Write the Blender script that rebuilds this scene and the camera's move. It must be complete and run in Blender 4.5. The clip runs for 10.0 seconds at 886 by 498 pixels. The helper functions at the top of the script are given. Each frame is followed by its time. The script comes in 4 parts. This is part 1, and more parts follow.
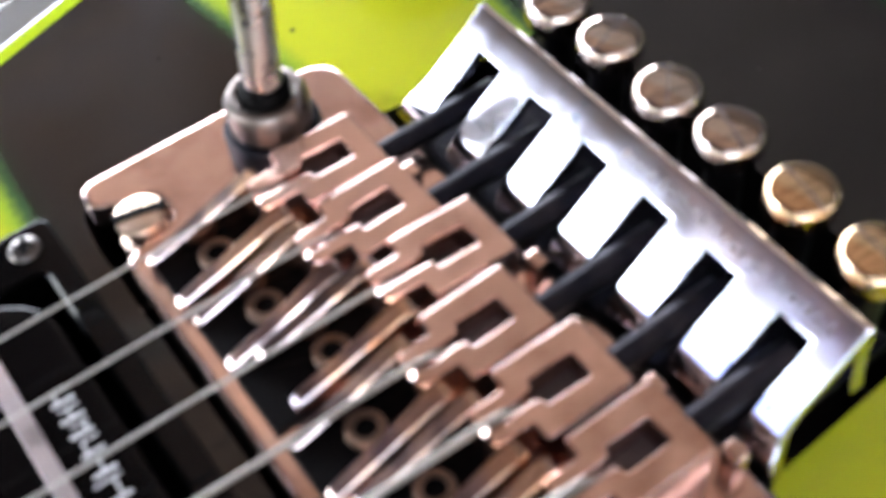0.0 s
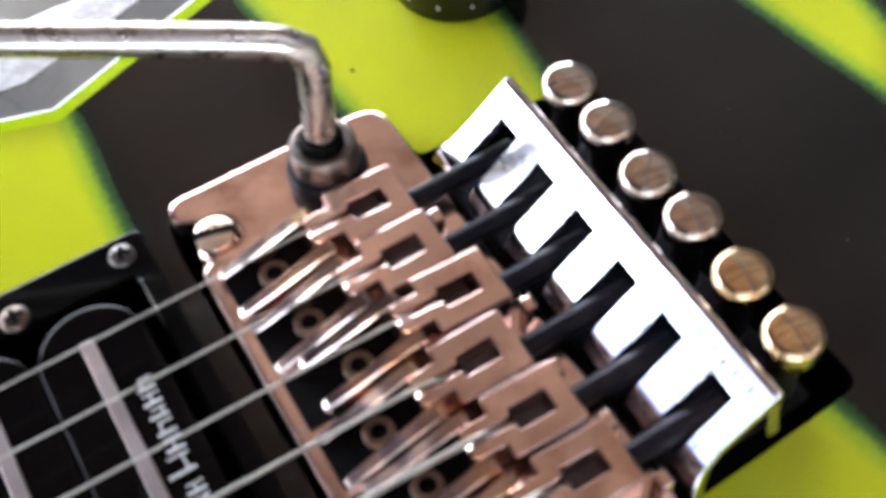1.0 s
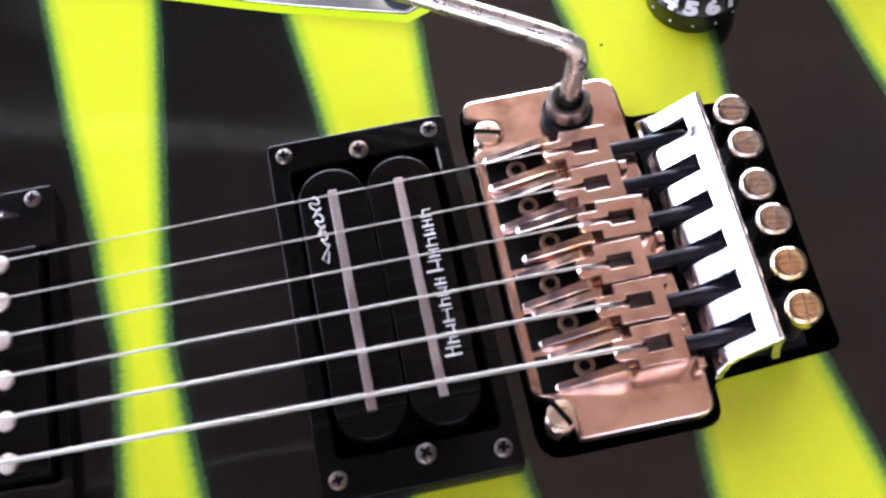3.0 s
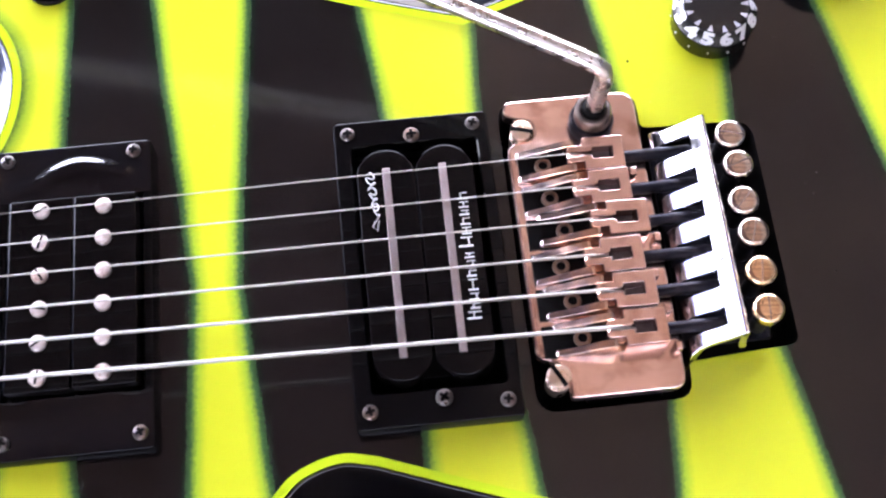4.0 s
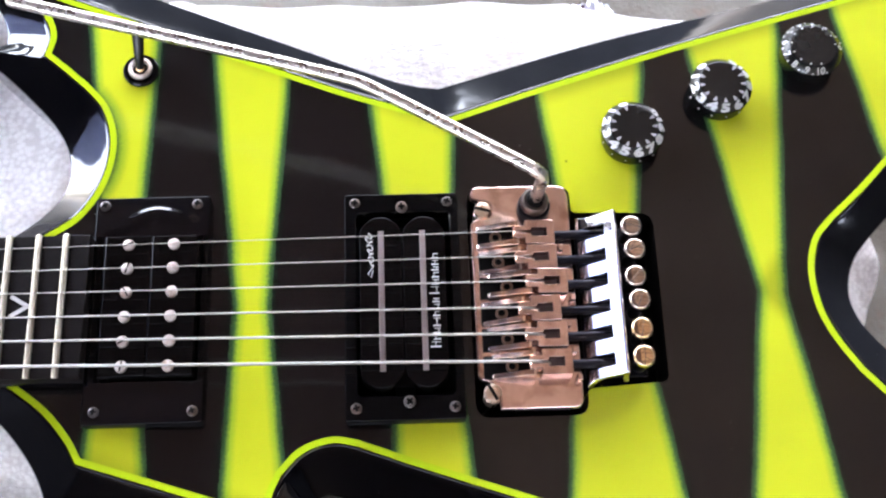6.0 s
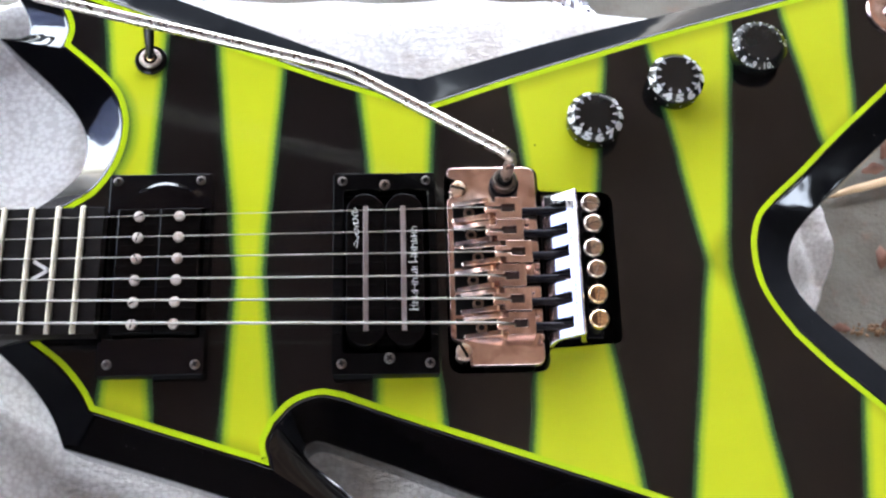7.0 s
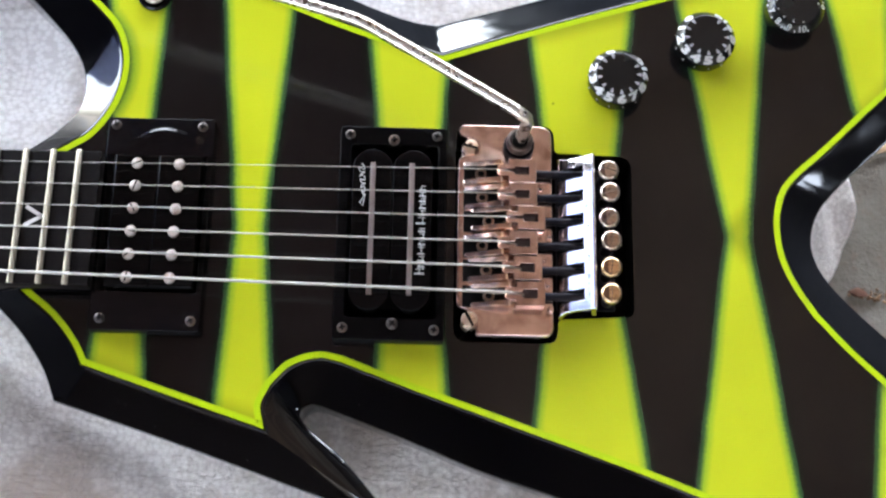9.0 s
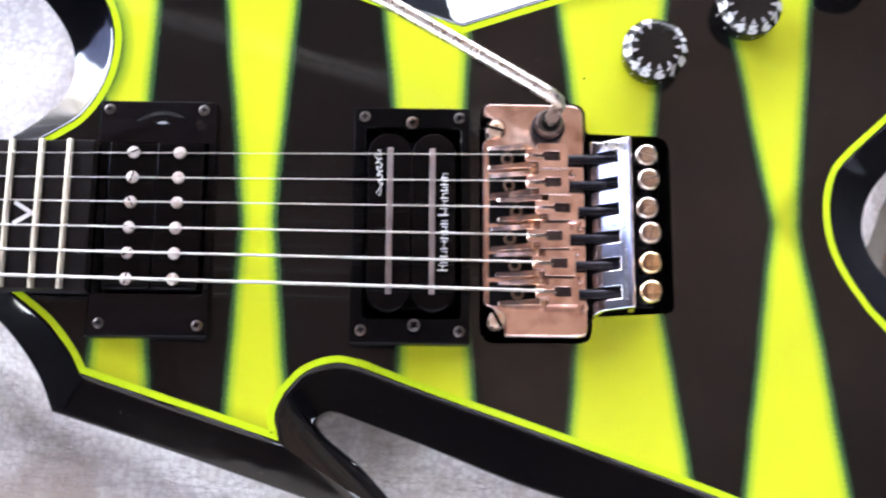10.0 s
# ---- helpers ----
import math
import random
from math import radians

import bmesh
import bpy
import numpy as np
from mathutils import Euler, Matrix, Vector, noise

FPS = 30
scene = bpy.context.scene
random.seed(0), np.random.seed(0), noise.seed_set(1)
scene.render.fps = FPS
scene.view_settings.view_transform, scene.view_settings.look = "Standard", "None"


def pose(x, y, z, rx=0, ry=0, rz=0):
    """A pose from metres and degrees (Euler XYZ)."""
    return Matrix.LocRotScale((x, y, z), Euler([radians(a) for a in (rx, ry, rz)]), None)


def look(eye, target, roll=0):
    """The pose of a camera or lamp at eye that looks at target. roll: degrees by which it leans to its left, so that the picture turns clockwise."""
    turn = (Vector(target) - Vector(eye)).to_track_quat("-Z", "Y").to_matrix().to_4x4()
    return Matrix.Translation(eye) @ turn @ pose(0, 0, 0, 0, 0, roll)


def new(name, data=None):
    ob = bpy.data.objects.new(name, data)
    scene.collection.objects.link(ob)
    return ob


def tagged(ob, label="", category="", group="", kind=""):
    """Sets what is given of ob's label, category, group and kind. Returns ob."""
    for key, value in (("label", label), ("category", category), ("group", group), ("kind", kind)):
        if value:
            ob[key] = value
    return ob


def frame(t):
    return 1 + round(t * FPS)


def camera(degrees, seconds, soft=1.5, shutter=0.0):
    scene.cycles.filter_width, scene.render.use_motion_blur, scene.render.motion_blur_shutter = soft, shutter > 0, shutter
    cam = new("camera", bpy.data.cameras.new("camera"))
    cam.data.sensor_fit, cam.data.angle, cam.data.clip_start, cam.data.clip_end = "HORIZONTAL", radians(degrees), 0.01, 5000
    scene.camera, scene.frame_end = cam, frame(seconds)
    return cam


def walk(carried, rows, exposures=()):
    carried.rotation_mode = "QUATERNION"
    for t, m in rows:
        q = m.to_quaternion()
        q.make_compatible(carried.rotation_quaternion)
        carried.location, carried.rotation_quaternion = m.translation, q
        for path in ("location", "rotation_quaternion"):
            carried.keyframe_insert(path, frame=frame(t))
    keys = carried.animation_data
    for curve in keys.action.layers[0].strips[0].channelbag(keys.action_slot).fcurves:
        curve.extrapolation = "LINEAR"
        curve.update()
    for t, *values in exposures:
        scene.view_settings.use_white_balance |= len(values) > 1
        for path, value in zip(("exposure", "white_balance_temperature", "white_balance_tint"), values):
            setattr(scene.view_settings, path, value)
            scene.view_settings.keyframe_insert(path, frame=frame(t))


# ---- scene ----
# ---------------------------------------------------------------- camera
cam = camera(39.6, 10.0, soft=2.2, shutter=0.4)
cam.data.dof.use_dof, cam.data.dof.focus_distance, cam.data.dof.aperture_fstop = True, 0.42, 35
ROWS = [
    (0.0, -0.0066, -0.0692, 0.1199, 38.43, 3.99, -35.78),
    (0.3, -0.0074, -0.0692, 0.1239, 37.35, 3.91, -35.58),
    (0.5, -0.0080, -0.0726, 0.1283, 36.74, 3.40, -34.48),
    (0.7, -0.0058, -0.0750, 0.1393, 34.85, 3.29, -33.76),
    (1.0, -0.0019, -0.0795, 0.1566, 34.57, 3.92, -30.28),
    (1.2, 0.0011, -0.0841, 0.1687, 33.31, 4.45, -28.35),
    (1.5, 0.0011, -0.0945, 0.1835, 33.07, 4.05, -25.86),
    (1.8, 0.0028, -0.1021, 0.2026, 31.58, 4.17, -22.08),
    (2.0, -0.0020, -0.1105, 0.2090, 31.88, 4.36, -19.84),
    (2.2, -0.0065, -0.1121, 0.2207, 29.99, 4.05, -18.06),
    (2.5, -0.0054, -0.1155, 0.2377, 29.62, 3.70, -14.75),
    (2.8, -0.0168, -0.1192, 0.2554, 28.18, 2.47, -12.84),
    (3.0, -0.0211, -0.1189, 0.2629, 26.49, 1.68, -11.42),
    (3.2, -0.0186, -0.1184, 0.2749, 25.37, 2.31, -9.61),
    (4.3, -0.0261, -0.1329, 0.3330, 22.80, -0.18, -4.98),
    (4.5, -0.0251, -0.1330, 0.3454, 22.55, -0.10, -4.30),
    (4.7, -0.0225, -0.1334, 0.3593, 21.91, 0.57, -3.64),
    (5.0, -0.0228, -0.1344, 0.3768, 21.29, 0.44, -2.30),
    (5.2, -0.0194, -0.1356, 0.3938, 21.52, 0.08, -1.96),
    (5.5, -0.0263, -0.1460, 0.4067, 22.27, -1.13, -2.18),
    (5.7, -0.0197, -0.1522, 0.4199, 22.67, -1.06, -2.08),
    (6.8, -0.0157, -0.1823, 0.4877, 21.90, -1.88, -1.97),
    (7.0, -0.0085, -0.1889, 0.4896, 22.24, -1.20, -1.47),
    (7.2, -0.0087, -0.1971, 0.4985, 22.42, -1.63, -1.46),
    (7.5, -0.0053, -0.2004, 0.5004, 21.54, -1.23, -1.32),
    (8.0, -0.0062, -0.2064, 0.5001, 22.01, -1.20, -0.92),
    (8.5, -0.0074, -0.1980, 0.4973, 21.02, -1.26, -0.67),
    (8.8, -0.0035, -0.1733, 0.4866, 18.31, -0.85, 0.86),
    (9.0, -0.0074, -0.1586, 0.4789, 17.65, -1.63, 1.07),
    (9.2, -0.0050, -0.1450, 0.4742, 17.05, -1.44, 1.46),
    (9.5, -0.0067, -0.1315, 0.4738, 15.54, -2.06, 1.26),
    (9.8, -0.0106, -0.1237, 0.4646, 14.27, -2.04, 0.54),
    (10.0, -0.0186, -0.1161, 0.4519, 13.31, -1.72, 0.38),
]
walk(cam, [(t, pose(*row)) for t, *row in ROWS], exposures=[
    (0.0, 5.56, 6500, 12), (1.0, 5.34, 6500, 10), (2.0, 5.13, 6500, 12), (2.5, 5.82, 6400, 17), (3.0, 5.86, 6350, 19), (4.5, 6.23, 6250, 25), (5.0, 6.06, 6300, 23), (5.5, 5.94, 6350, 19), (7.0, 5.44, 6500, 8), (8.0, 5.44, 6500, 9), (8.5, 5.49, 6500, 11), (9.0, 5.44, 6500, 8), (9.5, 5.89, 6450, 14), (10.0, 5.99, 6400, 15)])

# ---------------------------------------------------------------- light
world = bpy.data.worlds.new("sky")
scene.world = world
world.use_nodes = True
wn = world.node_tree
sky = wn.nodes.new("ShaderNodeTexSky")
sky.sky_type, sky.sun_disc = "NISHITA", False
sky.sun_elevation, sky.sun_rotation = radians(66), radians(25)
sky.air_density, sky.dust_density = 1.0, 3.0
haze = wn.nodes.new("ShaderNodeHueSaturation")
haze.inputs["Saturation"].default_value = 0.5
wn.links.new(sky.outputs[0], haze.inputs["Color"])
wn.links.new(haze.outputs[0], wn.nodes["Background"].inputs[0])
wn.nodes["Background"].inputs[1].default_value = 0.15
sun = new("sun", bpy.data.lights.new("sun", "SUN"))
sun.data.energy, sun.data.angle, sun.data.color = 0.9, radians(12), (1.0, 0.95, 0.88)
sun.matrix_world = look((0.5, 1.05, 2.6), (0, 0, 0))


# ---------------------------------------------------------------- material helpers
class Net:
    """A small builder for node materials."""

    def __init__(self, name):
        self.mat = bpy.data.materials.new(name)
        self.mat.use_nodes = True
        self.tree = self.mat.node_tree
        self.bsdf = self.tree.nodes["Principled BSDF"]
        self.coords = self.node("ShaderNodeTexCoord").outputs["Object"]

    def node(self, kind, **props):
        n = self.tree.nodes.new(kind)
        for k, v in props.items():
            setattr(n, k, v)
        return n

    def put(self, socket, value):
        if isinstance(value, bpy.types.NodeSocket):
            self.tree.links.new(value, socket)
        else:
            socket.default_value = value

    def math(self, op, a, b=0.0, clamp=False):
        n = self.node("ShaderNodeMath", operation=op, use_clamp=clamp)
        self.put(n.inputs[0], a)
        self.put(n.inputs[1], b)
        return n.outputs[0]

    def noise(self, scale, detail=4.0, rough=0.55, coords=None, stretch=None):
        n = self.node("ShaderNodeTexNoise")
        n.inputs["Scale"].default_value, n.inputs["Detail"].default_value, n.inputs["Roughness"].default_value = scale, detail, rough
        c = coords or self.coords
        if stretch:
            m = self.node("ShaderNodeMapping")
            m.inputs["Scale"].default_value = stretch
            self.tree.links.new(c, m.inputs[0])
            c = m.outputs[0]
        self.tree.links.new(c, n.inputs["Vector"])
        return n.outputs["Fac"]

    def ramp(self, fac, stops):
        n = self.node("ShaderNodeValToRGB")
        e = n.color_ramp.elements
        while len(e) < len(stops):
            e.new(0.5)
        for el, (p, c) in zip(e, stops):
            el.position, el.color = p, (*c, 1) if len(c) == 3 else c
        self.put(n.inputs[0], fac)
        return n.outputs[0]

    def span(self, v, a, b, c=0.0, d=1.0, smooth=False):
        n = self.node("ShaderNodeMapRange", interpolation_type="SMOOTHSTEP" if smooth else "LINEAR")
        self.put(n.inputs[0], v)
        for i, x in zip((1, 2, 3, 4), (a, b, c, d)):
            self.put(n.inputs[i], x)
        return n.outputs[0]

    def mix(self, fac, a, b):
        n = self.node("ShaderNodeMix", data_type="RGBA")
        self.put(n.inputs["Factor"], fac)
        self.put(n.inputs["A"], a if isinstance(a, bpy.types.NodeSocket) else (*a, 1))
        self.put(n.inputs["B"], b if isinstance(b, bpy.types.NodeSocket) else (*b, 1))
        return n.outputs["Result"]

    def bump(self, height, strength, distance):
        n = self.node("ShaderNodeBump")
        n.inputs["Strength"].default_value, n.inputs["Distance"].default_value = strength, distance
        self.put(n.inputs["Height"], height)
        self.put(self.bsdf.inputs["Normal"], n.outputs[0])
        return n


def bs(net, name, value):
    net.put(net.bsdf.inputs[name], value)


LIME = (0.345, 0.368, 0.011)
BLACK = (0.0028, 0.0021, 0.0021)


def dusted(n, colour):
    """Scattered pale dust specks over a colour."""
    cells = n.node("ShaderNodeTexVoronoi")
    cells.inputs["Scale"].default_value = 260
    n.tree.links.new(n.coords, cells.inputs["Vector"])
    speck = n.span(cells.outputs["Distance"], 0.03, 0.075, 1.0, 0.0)
    return n.mix(n.math("MULTIPLY", speck, n.span(n.noise(35, 3), 0.52, 0.68, 0.0, 0.16)), colour, (0.55, 0.52, 0.48))


def lacquer(name, colour):
    """Polished lacquer with faint swirl marks and dust."""
    n = Net(name)
    bs(n, "Base Color", dusted(n, colour))
    wear = n.noise(60, 3)
    bs(n, "Roughness", n.span(wear, 0.3, 0.75, 0.03, 0.09))
    bs(n, "IOR", 1.46)
    n.bump(n.noise(38, 2), 0.10, 0.0016)
    return n.mat


def striped_lacquer():
    """Black lacquer with airbrushed lime stripes, each pinched to a waist."""
    n = Net("striped_lacquer")
    xyz = n.node("ShaderNodeSeparateXYZ")
    n.tree.links.new(n.coords, xyz.inputs[0])
    warp = n.math("MULTIPLY", n.math("SUBTRACT", n.noise(25, 2), 0.5), 0.0022)
    x, y = n.math("ADD", xyz.outputs[0], warp), xyz.outputs[1]
    up = n.math("MAXIMUM", n.math("SUBTRACT", y, 0.002), 0.0)
    down = n.math("MAXIMUM", n.math("SUBTRACT", 0.002, y), 0.0)
    # waist left, slope above, slope below; the same for the right edge (mm)
    stripes = [
        (-131.0, -0.115, -0.085, -120.5, 0.030, 0.110),
        (-81.8, -0.108, -0.045, -69.8, 0.068, 0.100),
        (-20.0, -0.112, -0.040, 0.0, 0.055, 0.087),
        (48.7, -0.105, -0.100, 71.3, 0.123, 0.145),
        (120.3, -0.156, -0.155, 130.0, 0.115, 0.130),
        (187.0, -0.150, -0.135, 190.5, 0.070, 0.140),
    ]
    total = None
    for wl, al, bl, wr, ar, br in stripes:
        left = n.math("ADD", n.math("MULTIPLY", up, al), n.math("ADD", n.math("MULTIPLY", down, bl), wl / 1000))
        right = n.math("ADD", n.math("MULTIPLY", up, ar), n.math("ADD", n.math("MULTIPLY", down, br), wr / 1000))
        inside = n.math("MINIMUM", n.math("SUBTRACT", x, left), n.math("SUBTRACT", right, x))
        total = inside if total is None else n.math("MAXIMUM", total, inside)
    # how far inside the rim, from its straight runs and the curve of the upper horn
    def inside_of(x0, y0, x1, y1):
        dx, dy = x1 - x0, y1 - y0
        k = 1 / math.hypot(dx, dy)
        a = n.math("MULTIPLY", n.math("SUBTRACT", xyz.outputs[0], x0 / 1000), -dy * k)
        return n.math("ADD", a, n.math("MULTIPLY", n.math("SUBTRACT", xyz.outputs[1], y0 / 1000), dx * k))

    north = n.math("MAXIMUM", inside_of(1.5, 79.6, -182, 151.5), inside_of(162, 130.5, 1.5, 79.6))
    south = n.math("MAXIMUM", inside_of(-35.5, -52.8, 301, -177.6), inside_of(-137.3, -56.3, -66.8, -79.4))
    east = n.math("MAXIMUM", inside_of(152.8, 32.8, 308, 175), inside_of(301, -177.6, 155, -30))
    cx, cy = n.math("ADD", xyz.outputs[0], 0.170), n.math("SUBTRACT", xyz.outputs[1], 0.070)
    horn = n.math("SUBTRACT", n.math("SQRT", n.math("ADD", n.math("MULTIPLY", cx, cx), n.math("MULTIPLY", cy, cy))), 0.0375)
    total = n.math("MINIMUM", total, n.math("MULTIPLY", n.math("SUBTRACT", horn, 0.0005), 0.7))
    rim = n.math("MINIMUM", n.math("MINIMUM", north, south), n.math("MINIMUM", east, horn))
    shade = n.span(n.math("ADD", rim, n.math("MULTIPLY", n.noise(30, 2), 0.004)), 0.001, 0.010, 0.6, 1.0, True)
    mist = n.math("MULTIPLY", n.math("SUBTRACT", n.noise(900, 2), 0.5), 0.0016)
    depth = n.math("ADD", total, mist)
    fac = n.span(depth, -0.0034, 0.0042)
    colour = n.ramp(fac, [(0.0, BLACK), (0.22, (0.003, 0.007, 0.004)), (0.45, (0.028, 0.07, 0.02)), (0.68, (0.20, 0.29, 0.016)), (1.0, LIME)])
    patchy = n.span(n.noise(14, 3), 0.25, 0.8, 0.9, 1.06)
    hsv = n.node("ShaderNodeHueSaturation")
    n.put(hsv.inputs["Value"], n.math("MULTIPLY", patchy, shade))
    n.put(hsv.inputs["Color"], colour)
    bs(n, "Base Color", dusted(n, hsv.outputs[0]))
    bs(n, "Roughness", n.span(n.noise(60, 3), 0.3, 0.75, 0.11, 0.21))
    bs(n, "IOR", 1.45)
    n.bump(n.noise(9, 2), 0.05, 0.002)
    return n.mat


def metal(name, colour, rough, tarnish=(0.25, 0.12, 0.06), amount=0.3, scale=180, bump=0.08, low=0.24, high=0.42):
    n = Net(name)
    spots = n.noise(scale, 5, 0.6)
    broad = n.noise(scale / 6, 3, 0.5)
    fac = n.math("MULTIPLY", n.span(n.math("MULTIPLY", spots, broad), low, high), amount)
    bs(n, "Base Color", n.mix(fac, colour, tarnish))
    bs(n, "Metallic", 1.0)
    bs(n, "Roughness", n.span(spots, 0.3, 0.7, rough * 0.8, rough * 1.5 + 0.02))
    n.bump(n.noise(scale * 3, 3), bump, 0.0002)
    return n.mat


def patina():
    """Nickel worn through to copper in places and dulled in others."""
    n = Net("worn_prong_nickel")
    broad, fine = n.noise(170, 2, 0.4), n.noise(1400, 3, 0.5)
    f = n.math("ADD", n.math("MULTIPLY", broad, 0.80), n.math("MULTIPLY", fine, 0.10))
    # the plating is worn through most near the roots of the prongs
    xyz = n.node("ShaderNodeSeparateXYZ")
    n.tree.links.new(n.coords, xyz.inputs[0])
    f = n.math("ADD", f, n.span(xyz.outputs[0], 0.013, 0.028, -0.02, 0.13))
    bs(n, "Base Color", n.ramp(f, [(0.34, (0.20, 0.165, 0.17)), (0.45, (0.38, 0.30, 0.29)), (0.53, (0.62, 0.44, 0.37)), (0.62, (0.82, 0.53, 0.36))]))
    bs(n, "Metallic", 1.0)
    bs(n, "Roughness", n.span(broad, 0.3, 0.7, 0.12, 0.22))
    return n.mat


def plastic(name, colour, rough, vary=0.25, bump=0.1, gloss=0.5):
    n = Net(name)
    g = n.noise(220, 4)
    light = tuple(min(1, c * (1 + vary) + 0.0004) for c in colour)
    bs(n, "Base Color", n.mix(g, colour, light))
    bs(n, "Specular IOR Level", gloss)
    bs(n, "Roughness", n.span(n.noise(40, 4), 0.3, 0.7, rough * 0.8, rough * 1.25))
    n.bump(g, bump, 0.0003)
    return n.mat


M_TOP = striped_lacquer()
M_LIME = lacquer("lime_lacquer", (0.28, 0.38, 0.006))
M_BLACK = lacquer("black_lacquer", (0.0006, 0.0006, 0.001))
M_NICKEL = metal("aged_nickel", (0.70, 0.51, 0.455), 0.14, (0.30, 0.15, 0.09), 0.8, 130, 0.05)
M_CHROME = metal("bright_chrome", (0.72, 0.73, 0.80), 0.07, (0.26, 0.28, 0.34), 0.9, 240, 0.012, 0.35, 0.40)
M_ARM = metal("arm_chrome", (0.46, 0.42, 0.38), 0.25, (0.22, 0.16, 0.11), 0.35, 300)
# gold tint paints in the warm reflection on the last two thumb screws
M_THUMB = metal("tarnished_gold_tint", (0.72, 0.52, 0.32), 0.05, (0.40, 0.22, 0.12), 0.5, 120, 0.03)
# darker tint paints in the dim reflection on the first four
M_THUMB_DIM = metal("chrome_dim_tint", (0.46, 0.39, 0.345), 0.06, (0.40, 0.22, 0.12), 0.5, 120, 0.03)
M_SOCKET = metal("tarnished_collar", (0.12, 0.10, 0.09), 0.32, (0.07, 0.05, 0.04), 0.7, 200)
M_STUD = metal("stud_nickel", (0.56, 0.42, 0.32), 0.26, (0.35, 0.18, 0.08), 0.5, 300)
M_STEEL = metal("string_steel", (0.34, 0.325, 0.295), 0.4, (0.36, 0.33, 0.28), 0.1, 800)
M_DARKSTEEL = metal("black_oxide_steel", (0.009, 0.009, 0.012), 0.4, (0.05, 0.04, 0.04), 0.4, 300)
M_CLAMP = metal("clamp_steel", (0.085, 0.07, 0.07), 0.5, (0.08, 0.06, 0.05), 0.4, 300)
M_BOLT = metal("brown_bolt_steel", (0.13, 0.09, 0.07), 0.45, (0.16, 0.08, 0.04), 0.6, 300)
M_SCREW = metal("screw_steel", (0.09, 0.08, 0.076), 0.3, (0.16, 0.09, 0.06), 0.5, 400)
M_RING = plastic("black_plastic", (0.0012, 0.0011, 0.0012), 0.10, bump=0.02, gloss=0.09)
M_COIL = plastic("satin_black_plastic", (0.0015, 0.0012, 0.0012), 0.10, bump=0.02, gloss=0.09)
M_FILM = plastic("film_plastic", (0.001, 0.001, 0.0015), 0.09, gloss=0.42)
# rout black; also paints the shade inside screw recesses, slots and sockets
M_PIT = plastic("pit_black", (0.0007, 0.0005, 0.0005), 0.5, gloss=0.04)
M_KNOB = plastic("knob_plastic", (0.002, 0.002, 0.002), 0.25, bump=0.04, gloss=0.28)
M_WHITE = plastic("white_print", (0.33, 0.325, 0.32), 0.5)
M_GREY = plastic("greyed_print", (0.16, 0.15, 0.155), 0.5)
M_PEARL = plastic("pearl", (0.42, 0.40, 0.39), 0.25)
M_POLE = metal("pole_steel", (0.44, 0.38, 0.345), 0.42, (0.20, 0.12, 0.09), 0.9, 700, 0.3)
M_PRONG = patina()
M_FRET = metal("fret_nickel", (0.40, 0.36, 0.29), 0.4, (0.30, 0.27, 0.18), 0.4, 300)
M_BLADE = metal("blade_steel", (0.24, 0.205, 0.20), 0.35, (0.25, 0.14, 0.1), 0.4, 300)


def ebony():
    n = Net("ebony")
    g = n.noise(120, 5, 0.6, stretch=(0.12, 1.6, 1))
    bs(n, "Base Color", n.ramp(g, [(0.25, (0.0018, 0.0013, 0.0013)), (0.8, (0.005, 0.0033, 0.003))]))
    bs(n, "Roughness", 0.42)
    bs(n, "Specular IOR Level", 0.1)
    n.bump(g, 0.15, 0.0003)
    return n.mat


def terry(name="terry_cloth", base=(0.93, 0.885, 0.855)):
    """White looped cotton with woven ribs and brownish washed-in stains."""
    n = Net(name)
    loops = n.noise(620, 6, 0.78)
    weave = n.noise(420, 4, 0.65, stretch=(0.3, 1, 1))
    stain = n.noise(11, 6, 0.68)
    tuft = n.node("ShaderNodeTexVoronoi")
    tuft.inputs["Scale"].default_value = 400
    n.tree.links.new(n.coords, tuft.inputs["Vector"])
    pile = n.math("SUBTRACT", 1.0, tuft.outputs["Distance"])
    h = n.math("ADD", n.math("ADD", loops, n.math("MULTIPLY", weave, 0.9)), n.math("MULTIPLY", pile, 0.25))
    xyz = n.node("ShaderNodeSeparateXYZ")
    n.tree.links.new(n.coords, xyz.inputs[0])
    # cloth below the guitar is darker: dirt, plus light falloff put into the colour
    dirt_and_falloff = n.span(xyz.outputs[1], -0.02, -0.09, 0.0, 0.03)
    col = n.ramp(n.math("SUBTRACT", stain, dirt_and_falloff), [(0.31, (0.46, 0.37, 0.31)), (0.39, (0.72, 0.65, 0.60)), (0.45, base), (0.8, (0.95, 0.92, 0.90))])
    # shade between the tufts is put into the colour
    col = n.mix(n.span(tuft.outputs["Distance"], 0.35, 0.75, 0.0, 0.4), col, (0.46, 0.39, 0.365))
    bs(n, "Base Color", col)
    bs(n, "Roughness", 0.95)
    bs(n, "Sheen Weight", 0.25)
    n.bump(h, 0.9, 0.0034)
    return n.mat


